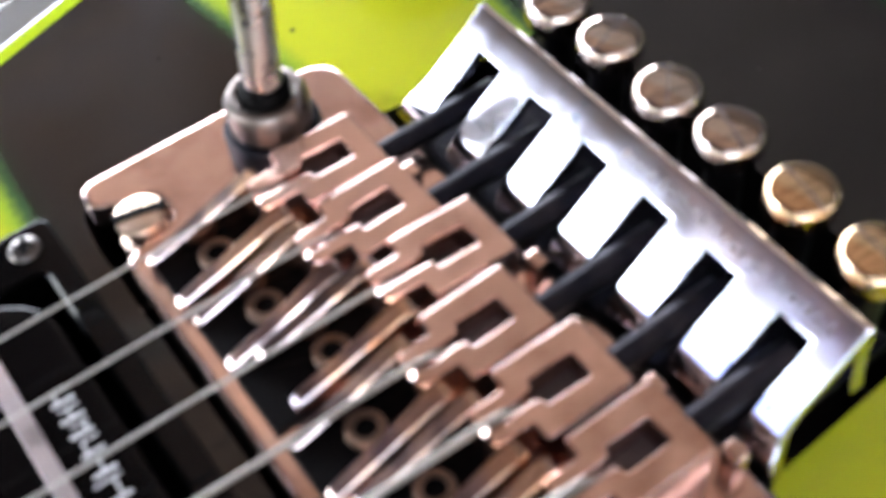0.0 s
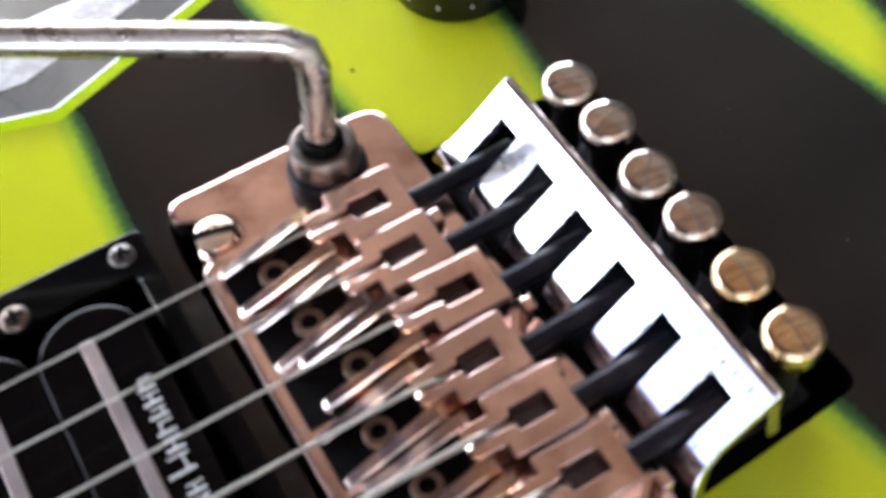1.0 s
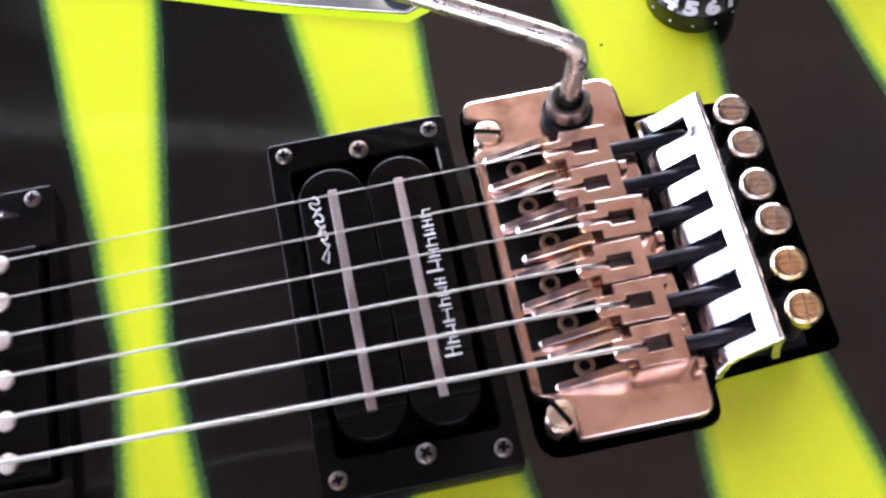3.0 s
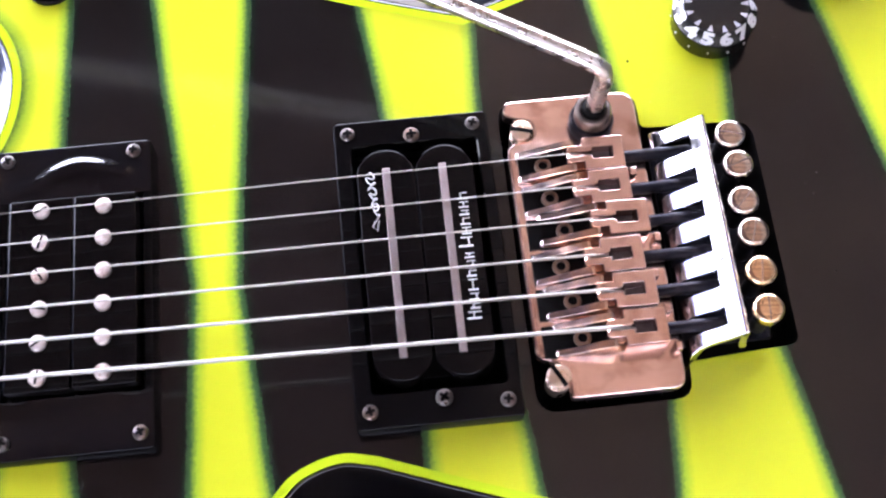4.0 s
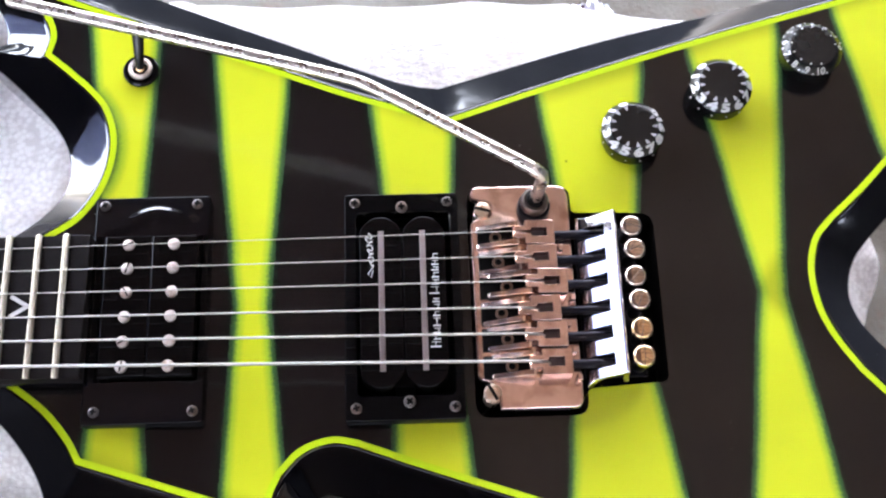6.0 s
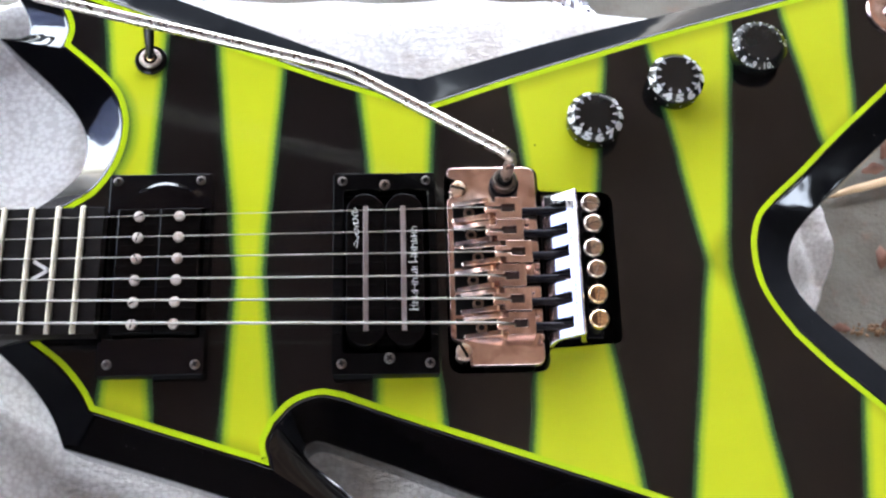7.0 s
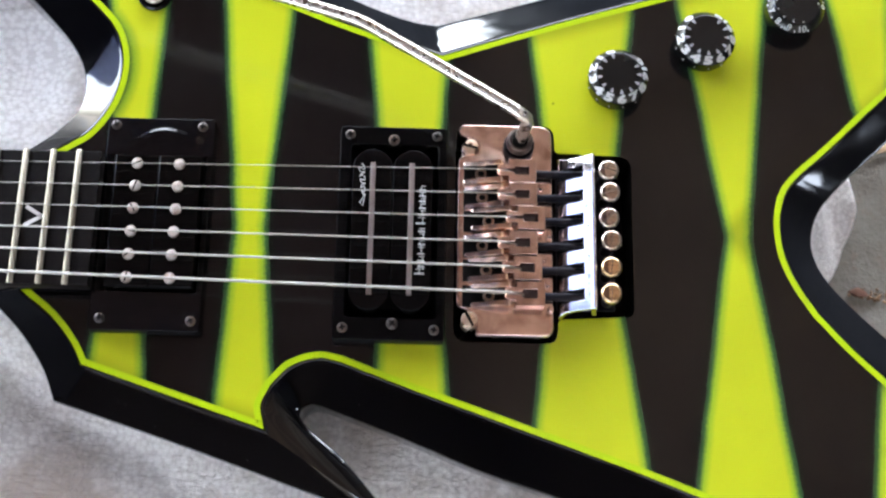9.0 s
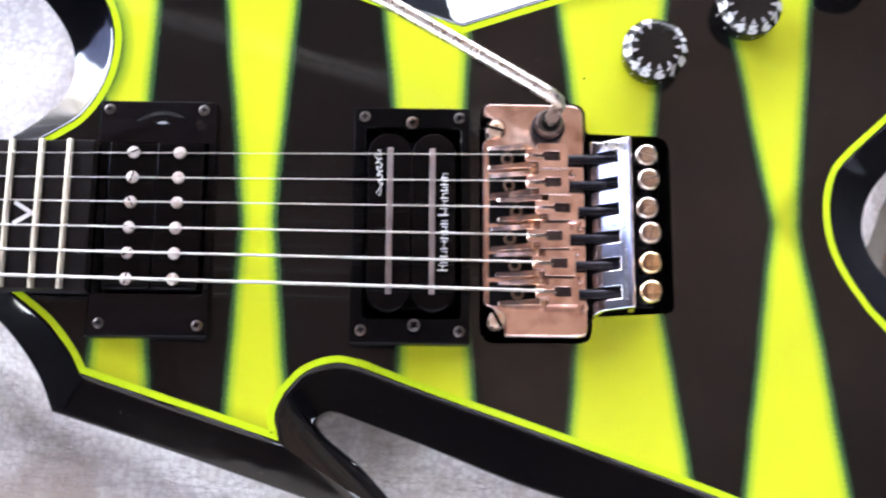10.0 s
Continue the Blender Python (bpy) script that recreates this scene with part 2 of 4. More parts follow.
def concrete():
    n = Net("concrete")
    a, b, c = n.noise(7, 6, 0.65), n.noise(60, 6, 0.7), n.noise(400, 3, 0.6)
    col = n.ramp(a, [(0.32, (0.085, 0.068, 0.050)), (0.5, (0.155, 0.140, 0.116)), (0.7, (0.22, 0.206, 0.180))])
    col = n.mix(n.span(b, 0.55, 0.72, 0, 0.7), col, (0.15, 0.085, 0.055))
    bs(n, "Base Color", n.mix(n.span(c, 0.3, 0.7, 0.0, 0.25), col, (0.14, 0.13, 0.12)))
    bs(n, "Roughness", 0.9)
    n.bump(n.math("ADD", b, n.math("MULTIPLY", c, 0.3)), 0.5, 0.004)
    return n.mat


def organic(name, dark, light, scale=60):
    n = Net(name)
    g = n.noise(scale, 5, 0.6, stretch=(0.3, 1, 1))
    bs(n, "Base Color", n.ramp(g, [(0.3, dark), (0.7, light)]))
    bs(n, "Roughness", 0.75)
    n.bump(g, 0.4, 0.001)
    return n.mat


def tarpaulin():
    """Thin blue-grey plastic for the added light slats; it lets some daylight through."""
    n = Net("blue_light_sheet")
    g = n.noise(6, 5, 0.6)
    col = n.ramp(g, [(0.3, (0.42, 0.46, 0.62)), (0.7, (0.62, 0.66, 0.82))])
    bs(n, "Base Color", col)
    bs(n, "Roughness", 0.6)
    glow = n.node("ShaderNodeBsdfTranslucent")
    n.put(glow.inputs["Color"], col)
    both = n.node("ShaderNodeMixShader")
    both.inputs[0].default_value = 0.75
    n.tree.links.new(n.bsdf.outputs[0], both.inputs[1])
    n.tree.links.new(glow.outputs[0], both.inputs[2])
    n.tree.links.new(both.outputs[0], n.tree.nodes["Material Output"].inputs[0])
    return n.mat


M_EBONY, M_TERRY, M_CONCRETE = ebony(), terry(), concrete()
M_LEAF = organic("dry_leaf", (0.10, 0.04, 0.025), (0.24, 0.105, 0.065))
M_STICK = organic("pale_wood", (0.32, 0.20, 0.11), (0.47, 0.33, 0.19))
M_FOIL = metal("silvery_plastic", (0.50, 0.50, 0.56), 0.22, (0.06, 0.06, 0.09), 0.9, 90, 0.2)
M_DIRT = organic("dirt", (0.12, 0.06, 0.03), (0.30, 0.18, 0.10), 200)
M_BENCH = organic("bench_timber", (0.20, 0.13, 0.09), (0.34, 0.24, 0.17), 9)


def boards(name, deep, pale):
    """Stained boards, each of its own tone."""
    n = Net(name)
    g = n.noise(5, 5, 0.6, stretch=(0.3, 1, 1))
    col = n.ramp(g, [(0.3, deep), (0.7, pale)])
    hsv = n.node("ShaderNodeHueSaturation")
    own = n.node("ShaderNodeNewGeometry").outputs["Random Per Island"]
    n.put(hsv.inputs["Value"], n.span(own, 0.0, 1.0, 0.62, 1.3))
    n.put(hsv.inputs["Color"], col)
    bs(n, "Base Color", hsv.outputs[0])
    bs(n, "Roughness", 0.7)
    return n.mat


M_TIMBER = boards("stained_boards", (0.46, 0.335, 0.26), (0.74, 0.56, 0.44))
M_CREAM = boards("cream_boards", (0.62, 0.58, 0.54), (0.78, 0.74, 0.69))
M_DARK_TIMBER = boards("dark_boards", (0.09, 0.055, 0.048), (0.16, 0.10, 0.085))
M_MOTTLED = organic("mottled_wall", (0.010, 0.012, 0.016), (0.10, 0.11, 0.13), 3)
M_BLUE_SHEET = tarpaulin()
M_DARK_GROUND = organic("dark_ground", (0.032, 0.033, 0.034), (0.075, 0.075, 0.075), 14)
M_BOUNCE_WALL = organic("bounce_wall", (0.36, 0.34, 0.33), (0.48, 0.46, 0.45), 4)
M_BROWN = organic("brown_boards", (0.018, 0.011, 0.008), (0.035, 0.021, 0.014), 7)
M_GREYWALL = organic("grey_plaster", (0.10, 0.092, 0.088), (0.15, 0.138, 0.13), 5)
M_PLASTER = organic("dark_plaster", (0.028, 0.029, 0.038), (0.046, 0.047, 0.060), 5)


# ---------------------------------------------------------------- mesh helpers
MM = 0.001


def finish(name, bm, material, parent=None, label="", smooth=30, mats=()):
    bmesh.ops.recalc_face_normals(bm, faces=bm.faces[:])
    me = bpy.data.meshes.new(name)
    for f in bm.faces:
        f.smooth = True
    bm.to_mesh(me)
    bm.free()
    me.set_sharp_from_angle(angle=radians(smooth))
    for m in (material, *mats):
        me.materials.append(m)
    ob = new(name, me)
    if parent:
        ob.parent = parent
    if label:
        tagged(ob, label)
    return ob


def part(name, bm, material, parent, label="", smooth=30):
    return finish(name, bm, material, parent, label, smooth)


def ring_of(bm, pts):
    return [bm.verts.new(p) for p in pts]


def bridge(bm, a, b, closed=True):
    n = len(a)
    for i in range(n if closed else n - 1):
        j = (i + 1) % n
        bm.faces.new((a[i], a[j], b[j], b[i]))


def prism(bm, outline, z0, z1, bevel=0.0, m=Matrix()):
    """An outline (mm) raised from z0 to z1, its upper rim rounded."""
    out = offset(outline, -bevel) if bevel else outline
    rings = [ring_of(bm, [m @ Vector((x * MM, y * MM, z0 * MM)) for x, y in outline])]
    if bevel:
        mid = offset(outline, -bevel * 0.3)
        rings.append(ring_of(bm, [m @ Vector((x * MM, y * MM, (z1 - bevel) * MM)) for x, y in outline]))
        rings.append(ring_of(bm, [m @ Vector((x * MM, y * MM, (z1 - bevel * 0.3) * MM)) for x, y in mid]))
    rings.append(ring_of(bm, [m @ Vector((x * MM, y * MM, z1 * MM)) for x, y in out]))
    if bevel:
        rings.append(ring_of(bm, [m @ Vector((x * MM, y * MM, z1 * MM)) for x, y in offset(outline, -bevel * 1.4)]))
    for a, b in zip(rings, rings[1:]):
        bridge(bm, a, b)
    bm.faces.new(rings[-1])
    bm.faces.new(rings[0][::-1])
    return bm


def area(pts):
    return 0.5 * sum(a[0] * b[1] - b[0] * a[1] for a, b in zip(pts, pts[1:] + pts[:1]))


def offset(pts, d):
    """The closed outline moved outward by d."""
    sign = 1 if area(pts) > 0 else -1
    out, n = [], len(pts)
    for i, p in enumerate(pts):
        a, b = Vector(pts[i - 1]), Vector(pts[(i + 1) % n])
        e0, e1 = (Vector(p) - a), (b - Vector(p))
        e0 = e0.normalized() if e0.length > 1e-9 else e1.normalized()
        e1 = e1.normalized() if e1.length > 1e-9 else e0
        n0, n1 = Vector((e0.y, -e0.x)), Vector((e1.y, -e1.x))
        h = n0 + n1
        h = h / max(h.length_squared / 2, 0.45) if h.length > 1e-6 else n0
        out.append((p[0] + sign * d * h.x, p[1] + sign * d * h.y))
    return out


def rounded(x0, y0, x1, y1, r, n=5):
    """A rectangle with rounded corners, anticlockwise (mm)."""
    pts = []
    for cx, cy, a0 in ((x1 - r, y1 - r, 0), (x0 + r, y1 - r, 90), (x0 + r, y0 + r, 180), (x1 - r, y0 + r, 270)):
        for k in range(n + 1):
            a = radians(a0 + 90 * k / n)
            pts.append((cx + r * math.cos(a), cy + r * math.sin(a)))
    return pts


def soften(corners, n=4):
    """An outline from corners (x, y, radius)."""
    pts, k = [], len(corners)
    for i, (x, y, r) in enumerate(corners):
        p, a, b = Vector((x, y)), Vector(corners[i - 1][:2]), Vector(corners[(i + 1) % k][:2])
        if r <= 0:
            pts.append((x, y))
            continue
        u, v = (a - p).normalized(), (b - p).normalized()
        s, e = p + u * r, p + v * r
        for j in range(n + 1):
            t = j / n
            q = s * (1 - t) ** 2 + p * 2 * t * (1 - t) + e * t * t
            pts.append((q.x, q.y))
    return pts


def disc(r, n=24, cx=0.0, cy=0.0):
    return [(cx + r * math.cos(2 * math.pi * k / n), cy + r * math.sin(2 * math.pi * k / n)) for k in range(n)]


def lathe(bm, profile, n=24, m=Matrix(), ripple=None):
    """A profile of (radius, height) in mm turned round z."""
    rings = []
    for r, z in profile:
        ring = []
        for k in range(n):
            a = 2 * math.pi * k / n
            rr = r * (1 + (ripple(k, r, z) if ripple else 0))
            ring.append(bm.verts.new(m @ Vector((rr * math.cos(a) * MM, rr * math.sin(a) * MM, z * MM))))
        rings.append(ring)
    for a, b in zip(rings, rings[1:]):
        bridge(bm, a, b)
    bm.faces.new(rings[0][::-1])
    bm.faces.new(rings[-1])
    return bm


def tube(bm, pts, r, n=12, r_end=None):
    """A round bar (mm) along points."""
    pts = [Vector(p) for p in pts]
    rings, up = [], Vector((0, 0, 1))
    for i, p in enumerate(pts):
        d = (pts[min(i + 1, len(pts) - 1)] - pts[max(i - 1, 0)]).normalized()
        if i == 0:
            side = d.cross(up if abs(d.z) < 0.9 else Vector((1, 0, 0))).normalized()
        side = (side - d * side.dot(d)).normalized()
        top = side.cross(d)
        rr = r if r_end is None else r + (r_end - r) * i / (len(pts) - 1)
        rings.append([bm.verts.new((p + (side * math.cos(2 * math.pi * k / n) + top * math.sin(2 * math.pi * k / n)) * rr) * MM) for k in range(n)])
    for a, b in zip(rings, rings[1:]):
        bridge(bm, a, b)
    bm.faces.new(rings[0][::-1])
    bm.faces.new(rings[-1])
    return bm


def block(bm, x0, y0, z0, x1, y1, z1, bevel=0.3, m=Matrix()):
    return prism(bm, rounded(x0, y0, x1, y1, max(bevel, 0.01), 2), z0, z1, bevel, m)


def glide(pts, n):
    """n points evenly along a smooth curve through the given ones."""
    p = [Vector(q) for q in pts]
    p = [2 * p[0] - p[1]] + p + [2 * p[-1] - p[-2]]
    fine = []
    for i in range(1, len(p) - 2):
        a, b, c, d = p[i - 1 : i + 3]
        ta, tb, tc = [max((q - w).length, 1e-6) ** 0.5 for q, w in ((b, a), (c, b), (d, c))]
        m1 = (c - b) + tb * ((b - a) / ta - (c - a) / (ta + tb))
        m2 = (c - b) + tb * ((d - c) / tc - (d - b) / (tb + tc))
        for k in range(16):
            t = k / 16
            fine.append((2 * t**3 - 3 * t**2 + 1) * b + (t**3 - 2 * t**2 + t) * m1 + (3 * t**2 - 2 * t**3) * c + (t**3 - t**2) * m2)
    fine.append(p[-2])
    s = [0.0]
    for a, b in zip(fine, fine[1:]):
        s.append(s[-1] + (b - a).length)
    out, j = [], 0
    for k in range(n):
        w = s[-1] * k / (n - 1)
        while j < len(s) - 2 and s[j + 1] < w:
            j += 1
        f = (w - s[j]) / max(s[j + 1] - s[j], 1e-9)
        q = fine[j].lerp(fine[j + 1], min(f, 1))
        out.append(tuple(q))
    return out


# ---------------------------------------------------------------- the place
def ground():
    bm = bmesh.new()
    v = ring_of(bm, [(-60, -60, -0.2), (60, -60, -0.2), (60, 60, -0.2), (-60, 60, -0.2)])
    bm.faces.new(v)
    tagged(finish("ground", bm, M_CONCRETE), "weathered grey concrete yard floor", "floor", kind="structure")


def porch():
    """A timber roof overhead, open to the yard, and unseen walls added to shape the light."""
    bm = bmesh.new()
    for k in range(5):
        bmesh.ops.create_cube(bm, size=1, matrix=Matrix.Translation((-2.2 + k * 1.1, 0.65, 2.42)) @ Matrix.Diagonal((0.07, 5.1, 0.11, 1)))
    tagged(finish("joists", bm, M_BROWN), "brown timber joists over the porch ceiling", "joist", kind="structure")
    # the sixth row is left out to let light down on the towel
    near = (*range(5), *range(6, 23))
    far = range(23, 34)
    # pale and dark lengths are added to tune what the lacquer reflects
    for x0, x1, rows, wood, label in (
            (1.42, 2.55, (*near, *far), M_CREAM, "unseen pale ceiling boards added to brighten reflections, with one gap for light"),
            (0.12, 1.42, (*near, *far), M_TIMBER, "brown timber porch ceiling boards with one gap added for light"),
            (-2.35, 0.12, near, M_DARK_TIMBER, "unseen dark ceiling boards added to darken reflections, with one gap for light"),
            (-2.35, 0.12, far, M_BROWN, "unseen near-black ceiling boards added to darken reflections")):
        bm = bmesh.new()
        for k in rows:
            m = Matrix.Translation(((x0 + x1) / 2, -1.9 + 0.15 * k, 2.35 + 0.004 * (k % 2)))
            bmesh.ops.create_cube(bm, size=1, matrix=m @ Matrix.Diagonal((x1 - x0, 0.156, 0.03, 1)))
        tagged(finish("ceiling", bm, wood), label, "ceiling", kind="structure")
    bm = bmesh.new()
    for x, y, turn in ((1.55, -0.08, -21), (0.75, 1.75, 62)):
        bmesh.ops.create_cube(bm, size=1, matrix=pose(x, y, 2.325, 0, 0, turn) @ Matrix.Diagonal((2.1, 0.05, 0.02, 1)))
    tagged(finish("beam", bm, M_PLASTER), "dark braces under the porch ceiling", "beam", kind="structure")
    # unseen wall, added to keep reflections in the south bevels dark
    bm = bmesh.new()
    bmesh.ops.create_cube(bm, size=1, matrix=Matrix.Translation((0, -2.0, 1.75)) @ Matrix.Diagonal((5.0, 0.2, 1.3, 1)))
    tagged(finish("wall_south", bm, M_BROWN), "unseen dark brown wall added to darken the south bevels", "wall", kind="structure")
    # unseen wall for dark reflections; its opening puts a glint on the bevel
    bm = bmesh.new()
    for y0, y1, z0, z1 in ((-1.9, -0.71, -0.2, 2.4), (-0.71, -0.52, -0.2, 1.0), (-0.71, -0.52, 1.25, 2.4), (-0.52, 3.2, -0.2, 1.35), (-0.52, 0.6, 1.35, 2.4)):
        m = Matrix.Translation((2.6, (y0 + y1) / 2, (z0 + z1) / 2))
        bmesh.ops.create_cube(bm, size=1, matrix=m @ Matrix.Diagonal((0.2, y1 - y0, z1 - z0, 1)))
    tagged(finish("wall_east", bm, M_PLASTER), "unseen dark wall added for reflections, its opening placed for a bevel glint", "wall", kind="structure")
    # unseen paler wall, added to lift the reflection in the lacquer
    bm = bmesh.new()
    bmesh.ops.create_cube(bm, size=1, matrix=Matrix.Translation((2.6, 1.9, 1.875)) @ Matrix.Diagonal((0.2, 2.6, 1.05, 1)))
    tagged(finish("bounce_wall_east", bm, M_GREYWALL), "unseen paler wall added to brighten the lacquer's reflection", "wall", kind="structure")
    # unseen pale wall and low opening, added to light the towel from the south
    bm = bmesh.new()
    for x0, x1, z0, z1 in ((-2.5, 2.5, 0.76, 1.1), (-0.4, 2.5, -0.2, 0.76), (-2.5, -0.4, -0.2, 0.26)):
        bmesh.ops.create_cube(bm, size=1, matrix=Matrix.Translation(((x0 + x1) / 2, -1.99, (z0 + z1) / 2)) @ Matrix.Diagonal((x1 - x0, 0.24, z1 - z0, 1)))
    tagged(finish("bounce_wall_south", bm, M_BOUNCE_WALL), "unseen pale wall added to bounce light, with a long low opening for more", "wall", kind="structure")
    # unseen wall and low block, added to keep sky out of the west bevels
    bm = bmesh.new()
    bmesh.ops.create_cube(bm, size=1, matrix=Matrix.Translation((-2.3, -0.64, 1.35)) @ Matrix.Diagonal((0.2, 2.52, 2.1, 1)))
    bmesh.ops.create_cube(bm, size=1, matrix=Matrix.Translation((-2.3, -1.0, 0.05)) @ Matrix.Diagonal((0.2, 0.6, 0.5, 1)))
    tagged(finish("wall_west", bm, M_PLASTER), "unseen dark wall added to darken the west bevels", "wall", kind="structure")

    # unseen board, added to hold back light from the open side
    bm = bmesh.new()
    bmesh.ops.create_cube(bm, size=1, matrix=Matrix.Translation((0.1, 3.2, 1.95)) @ Matrix.Diagonal((4.9, 0.04, 0.9, 1)))
    tagged(finish("eaves_baffle", bm, M_BROWN), "unseen deep brown board added at the eaves to cut the light", "board", kind="structure")
    for x, y in ((-2.3, -2.0), (-2.3, 3.15), (2.6, -2.0)):
        bm = bmesh.new()
        bmesh.ops.create_cube(bm, size=1, matrix=Matrix.Translation((x, y, 1.07)) @ Matrix.Diagonal((0.14, 0.14, 2.54, 1)))
        tagged(finish("porch_post", bm, M_BROWN), "brown timber porch post", "post", kind="structure")
    # unseen dark strip, added so the north bevel has something dark to reflect
    bm = bmesh.new()
    ring = ring_of(bm, [(-9, 2.6, -0.194), (9, 2.6, -0.194), (9, 4.7, -0.194), (-9, 4.7, -0.194)])
    bm.faces.new(ring)
    tagged(finish("dark_strip", bm, M_DARK_GROUND), "unseen dark ground strip added to darken the north bevel", "ground", kind="structure")
    # unseen slats, added for soft blue light and reflections from the west
    bm = bmesh.new()
    for k in range(31):
        m = Matrix.Translation((-2.3 + (k % 2) * 0.01, 0.95, 0.68 + 0.052 * k))
        bmesh.ops.create_cube(bm, size=1, matrix=m @ Matrix.Diagonal((0.012, 0.62, 0.05, 1)))
    tagged(finish("blind", bm, M_BLUE_SHEET), "unseen blue-grey slats added for soft light and blue reflections", "blind", kind="structure")
    # unseen mottled wall, added for dark patchy reflections from the north
    bm = bmesh.new()
    bmesh.ops.create_cube(bm, size=1, matrix=Matrix.Translation((0.6, 4.8, 0.35)) @ Matrix.Diagonal((9.0, 0.2, 1.1, 1)))
    tagged(finish("wall_north", bm, M_MOTTLED), "unseen low dark mottled wall added for reflections", "wall", kind="structure")


EDGE_X, EDGE_Y = 0.165, 0.158


def towel_height(x, y):
    """The cloth lies on the bench and hangs over its two free edges."""
    sx, sy = x - EDGE_X, y - EDGE_Y
    s = max(sx, sy) if max(sx, sy) < 0 else math.hypot(max(sx, 0), max(sy, 0))
    fall = max(0.0, min(1.0, (s + 0.004) / 0.07))
    fall = fall * fall * (3 - 2 * fall)
    fold = noise.noise(Vector((x * 9, y * 9, 0.3))) * 0.006 + noise.noise(Vector((x * 28, y * 24, 2.0))) * 0.0022
    fold += noise.noise(Vector((x * 160, y * 160, 5.0))) * 0.0003
    under = -0.35 < x < 0.16 and abs(y) < 0.12
    loose = max(0.0, min(1.0, (-0.085 - y - 0.18 * max(0.0, x)) / 0.05), min(1.0, (-0.165 - x) / 0.05) * min(1.0, max(0.0, abs(y) - 0.03) / 0.04))
    ridge = noise.noise(Vector((x * 7 + 4 * y, y * 16, 7.0))) * 0.030 + noise.noise(Vector((x * 22, y * 34, 3.0))) * 0.0035
    top = -0.0505 + min(fold, 0.004) * (0.7 if under else 1.0) + loose * ridge
    # a doubled fold of the cloth, with a shallow valley along its edge
    d = ((x + 0.1955) * 13.2 + (y + 0.0364) * 28.3) / 31.2 + 0.004 * noise.noise(Vector((x * 40, y * 40, 1.0)))
    k = max(0.0, min(1.0, (d + 0.003) / 0.006))
    west = max(0.0, min(1.0, (-0.148 - x) / 0.02))
    top += west * 0.009 * k * k * (3 - 2 * k) * max(0.0, min(1.0, (0.02 - y) / 0.02))
    top -= 0.005 * math.exp(-(((d + 0.018) / 0.014) ** 2)) * max(0.0, min(1.0, (-0.06 - x) / 0.05))
    drape = 0.055 * noise.noise(Vector(((y if sx > sy else x) * 30, 1.5, 3.3))) * 4 * fall * (1 - fall)
    # the hanging end lies on the floor in two soft pleats with a furrow between
    lap = x + 0.12 * (y - 0.07) + 0.003 * noise.noise(Vector((y * 60, 2.0, 1.0)))
    pleat = math.exp(-(((lap - 0.214) / 0.0065) ** 2)) + 1.1 * math.exp(-(((lap - 0.2415) / 0.006) ** 2))
    drape += 0.013 * pleat * max(0.0, 1 - ((y - 0.075) / 0.06) ** 2)
    return top * (1 - fall) + (-0.192 + fold * 0.8) * fall + drape


def towel():
    bm = bmesh.new()
    nx, ny = 230, 200
    x0, x1, y0, y1 = -0.62, 0.240, -0.52, 0.262
    grid = []
    for i in range(nx + 1):
        row = []
        for j in range(ny + 1):
            u, v = i / nx, j / ny
            x, y = x0 + (x1 - x0) * u, y0 + (y1 - y0) * v
            if v > 0.8:
                k = max(0.0, min(1.0, (x - 0.092) / 0.03))
                y -= (v - 0.8) / 0.2 * 0.06 * k * k * (3 - 2 * k)
            e = 0.006 * noise.noise(Vector((x * 14, y * 14, 9.0)))
            if u > 0.9 and v > 0.9:
                k = min((u - 0.9) / 0.1, (v - 0.9) / 0.1)
                x, y = x - 0.02 * k, y - 0.02 * k
            low, high = min(max(0.0, 0.085 - y), 0.07), min(max(0.0, y - 0.1), 0.03)
            x -= max(0.0, u - 0.6) / 0.4 * (8.8 * low * low + 10 * high * high)
            row.append(bm.verts.new((x + e * u, y + e * v, towel_height(x, y))))
        grid.append(row)
    for i in range(nx):
        for j in range(ny):
            bm.faces.new((grid[i][j], grid[i + 1][j], grid[i + 1][j + 1], grid[i][j + 1]))
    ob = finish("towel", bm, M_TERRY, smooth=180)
    mod = ob.modifiers.new("thickness", "SOLIDIFY")
    mod.thickness, mod.offset = 0.003, -1
    tagged(ob, "white terry towel with faint stains draped over a bench", "towel")


def bench():
    bm = bmesh.new()
    block(bm, -580, -480, -200, 150, 144, -62, 6)
    tagged(finish("bench", bm, M_BENCH), "low wooden bench hidden under a white towel", "bench")


ground()
porch()
bench()
towel()

# ---------------------------------------------------------------- the guitar
guitar = new("electric_guitar")
guitar.location = (0, 0, 0)
tagged(guitar, "black and lime striped angular electric guitar lying on a towel", "guitar")

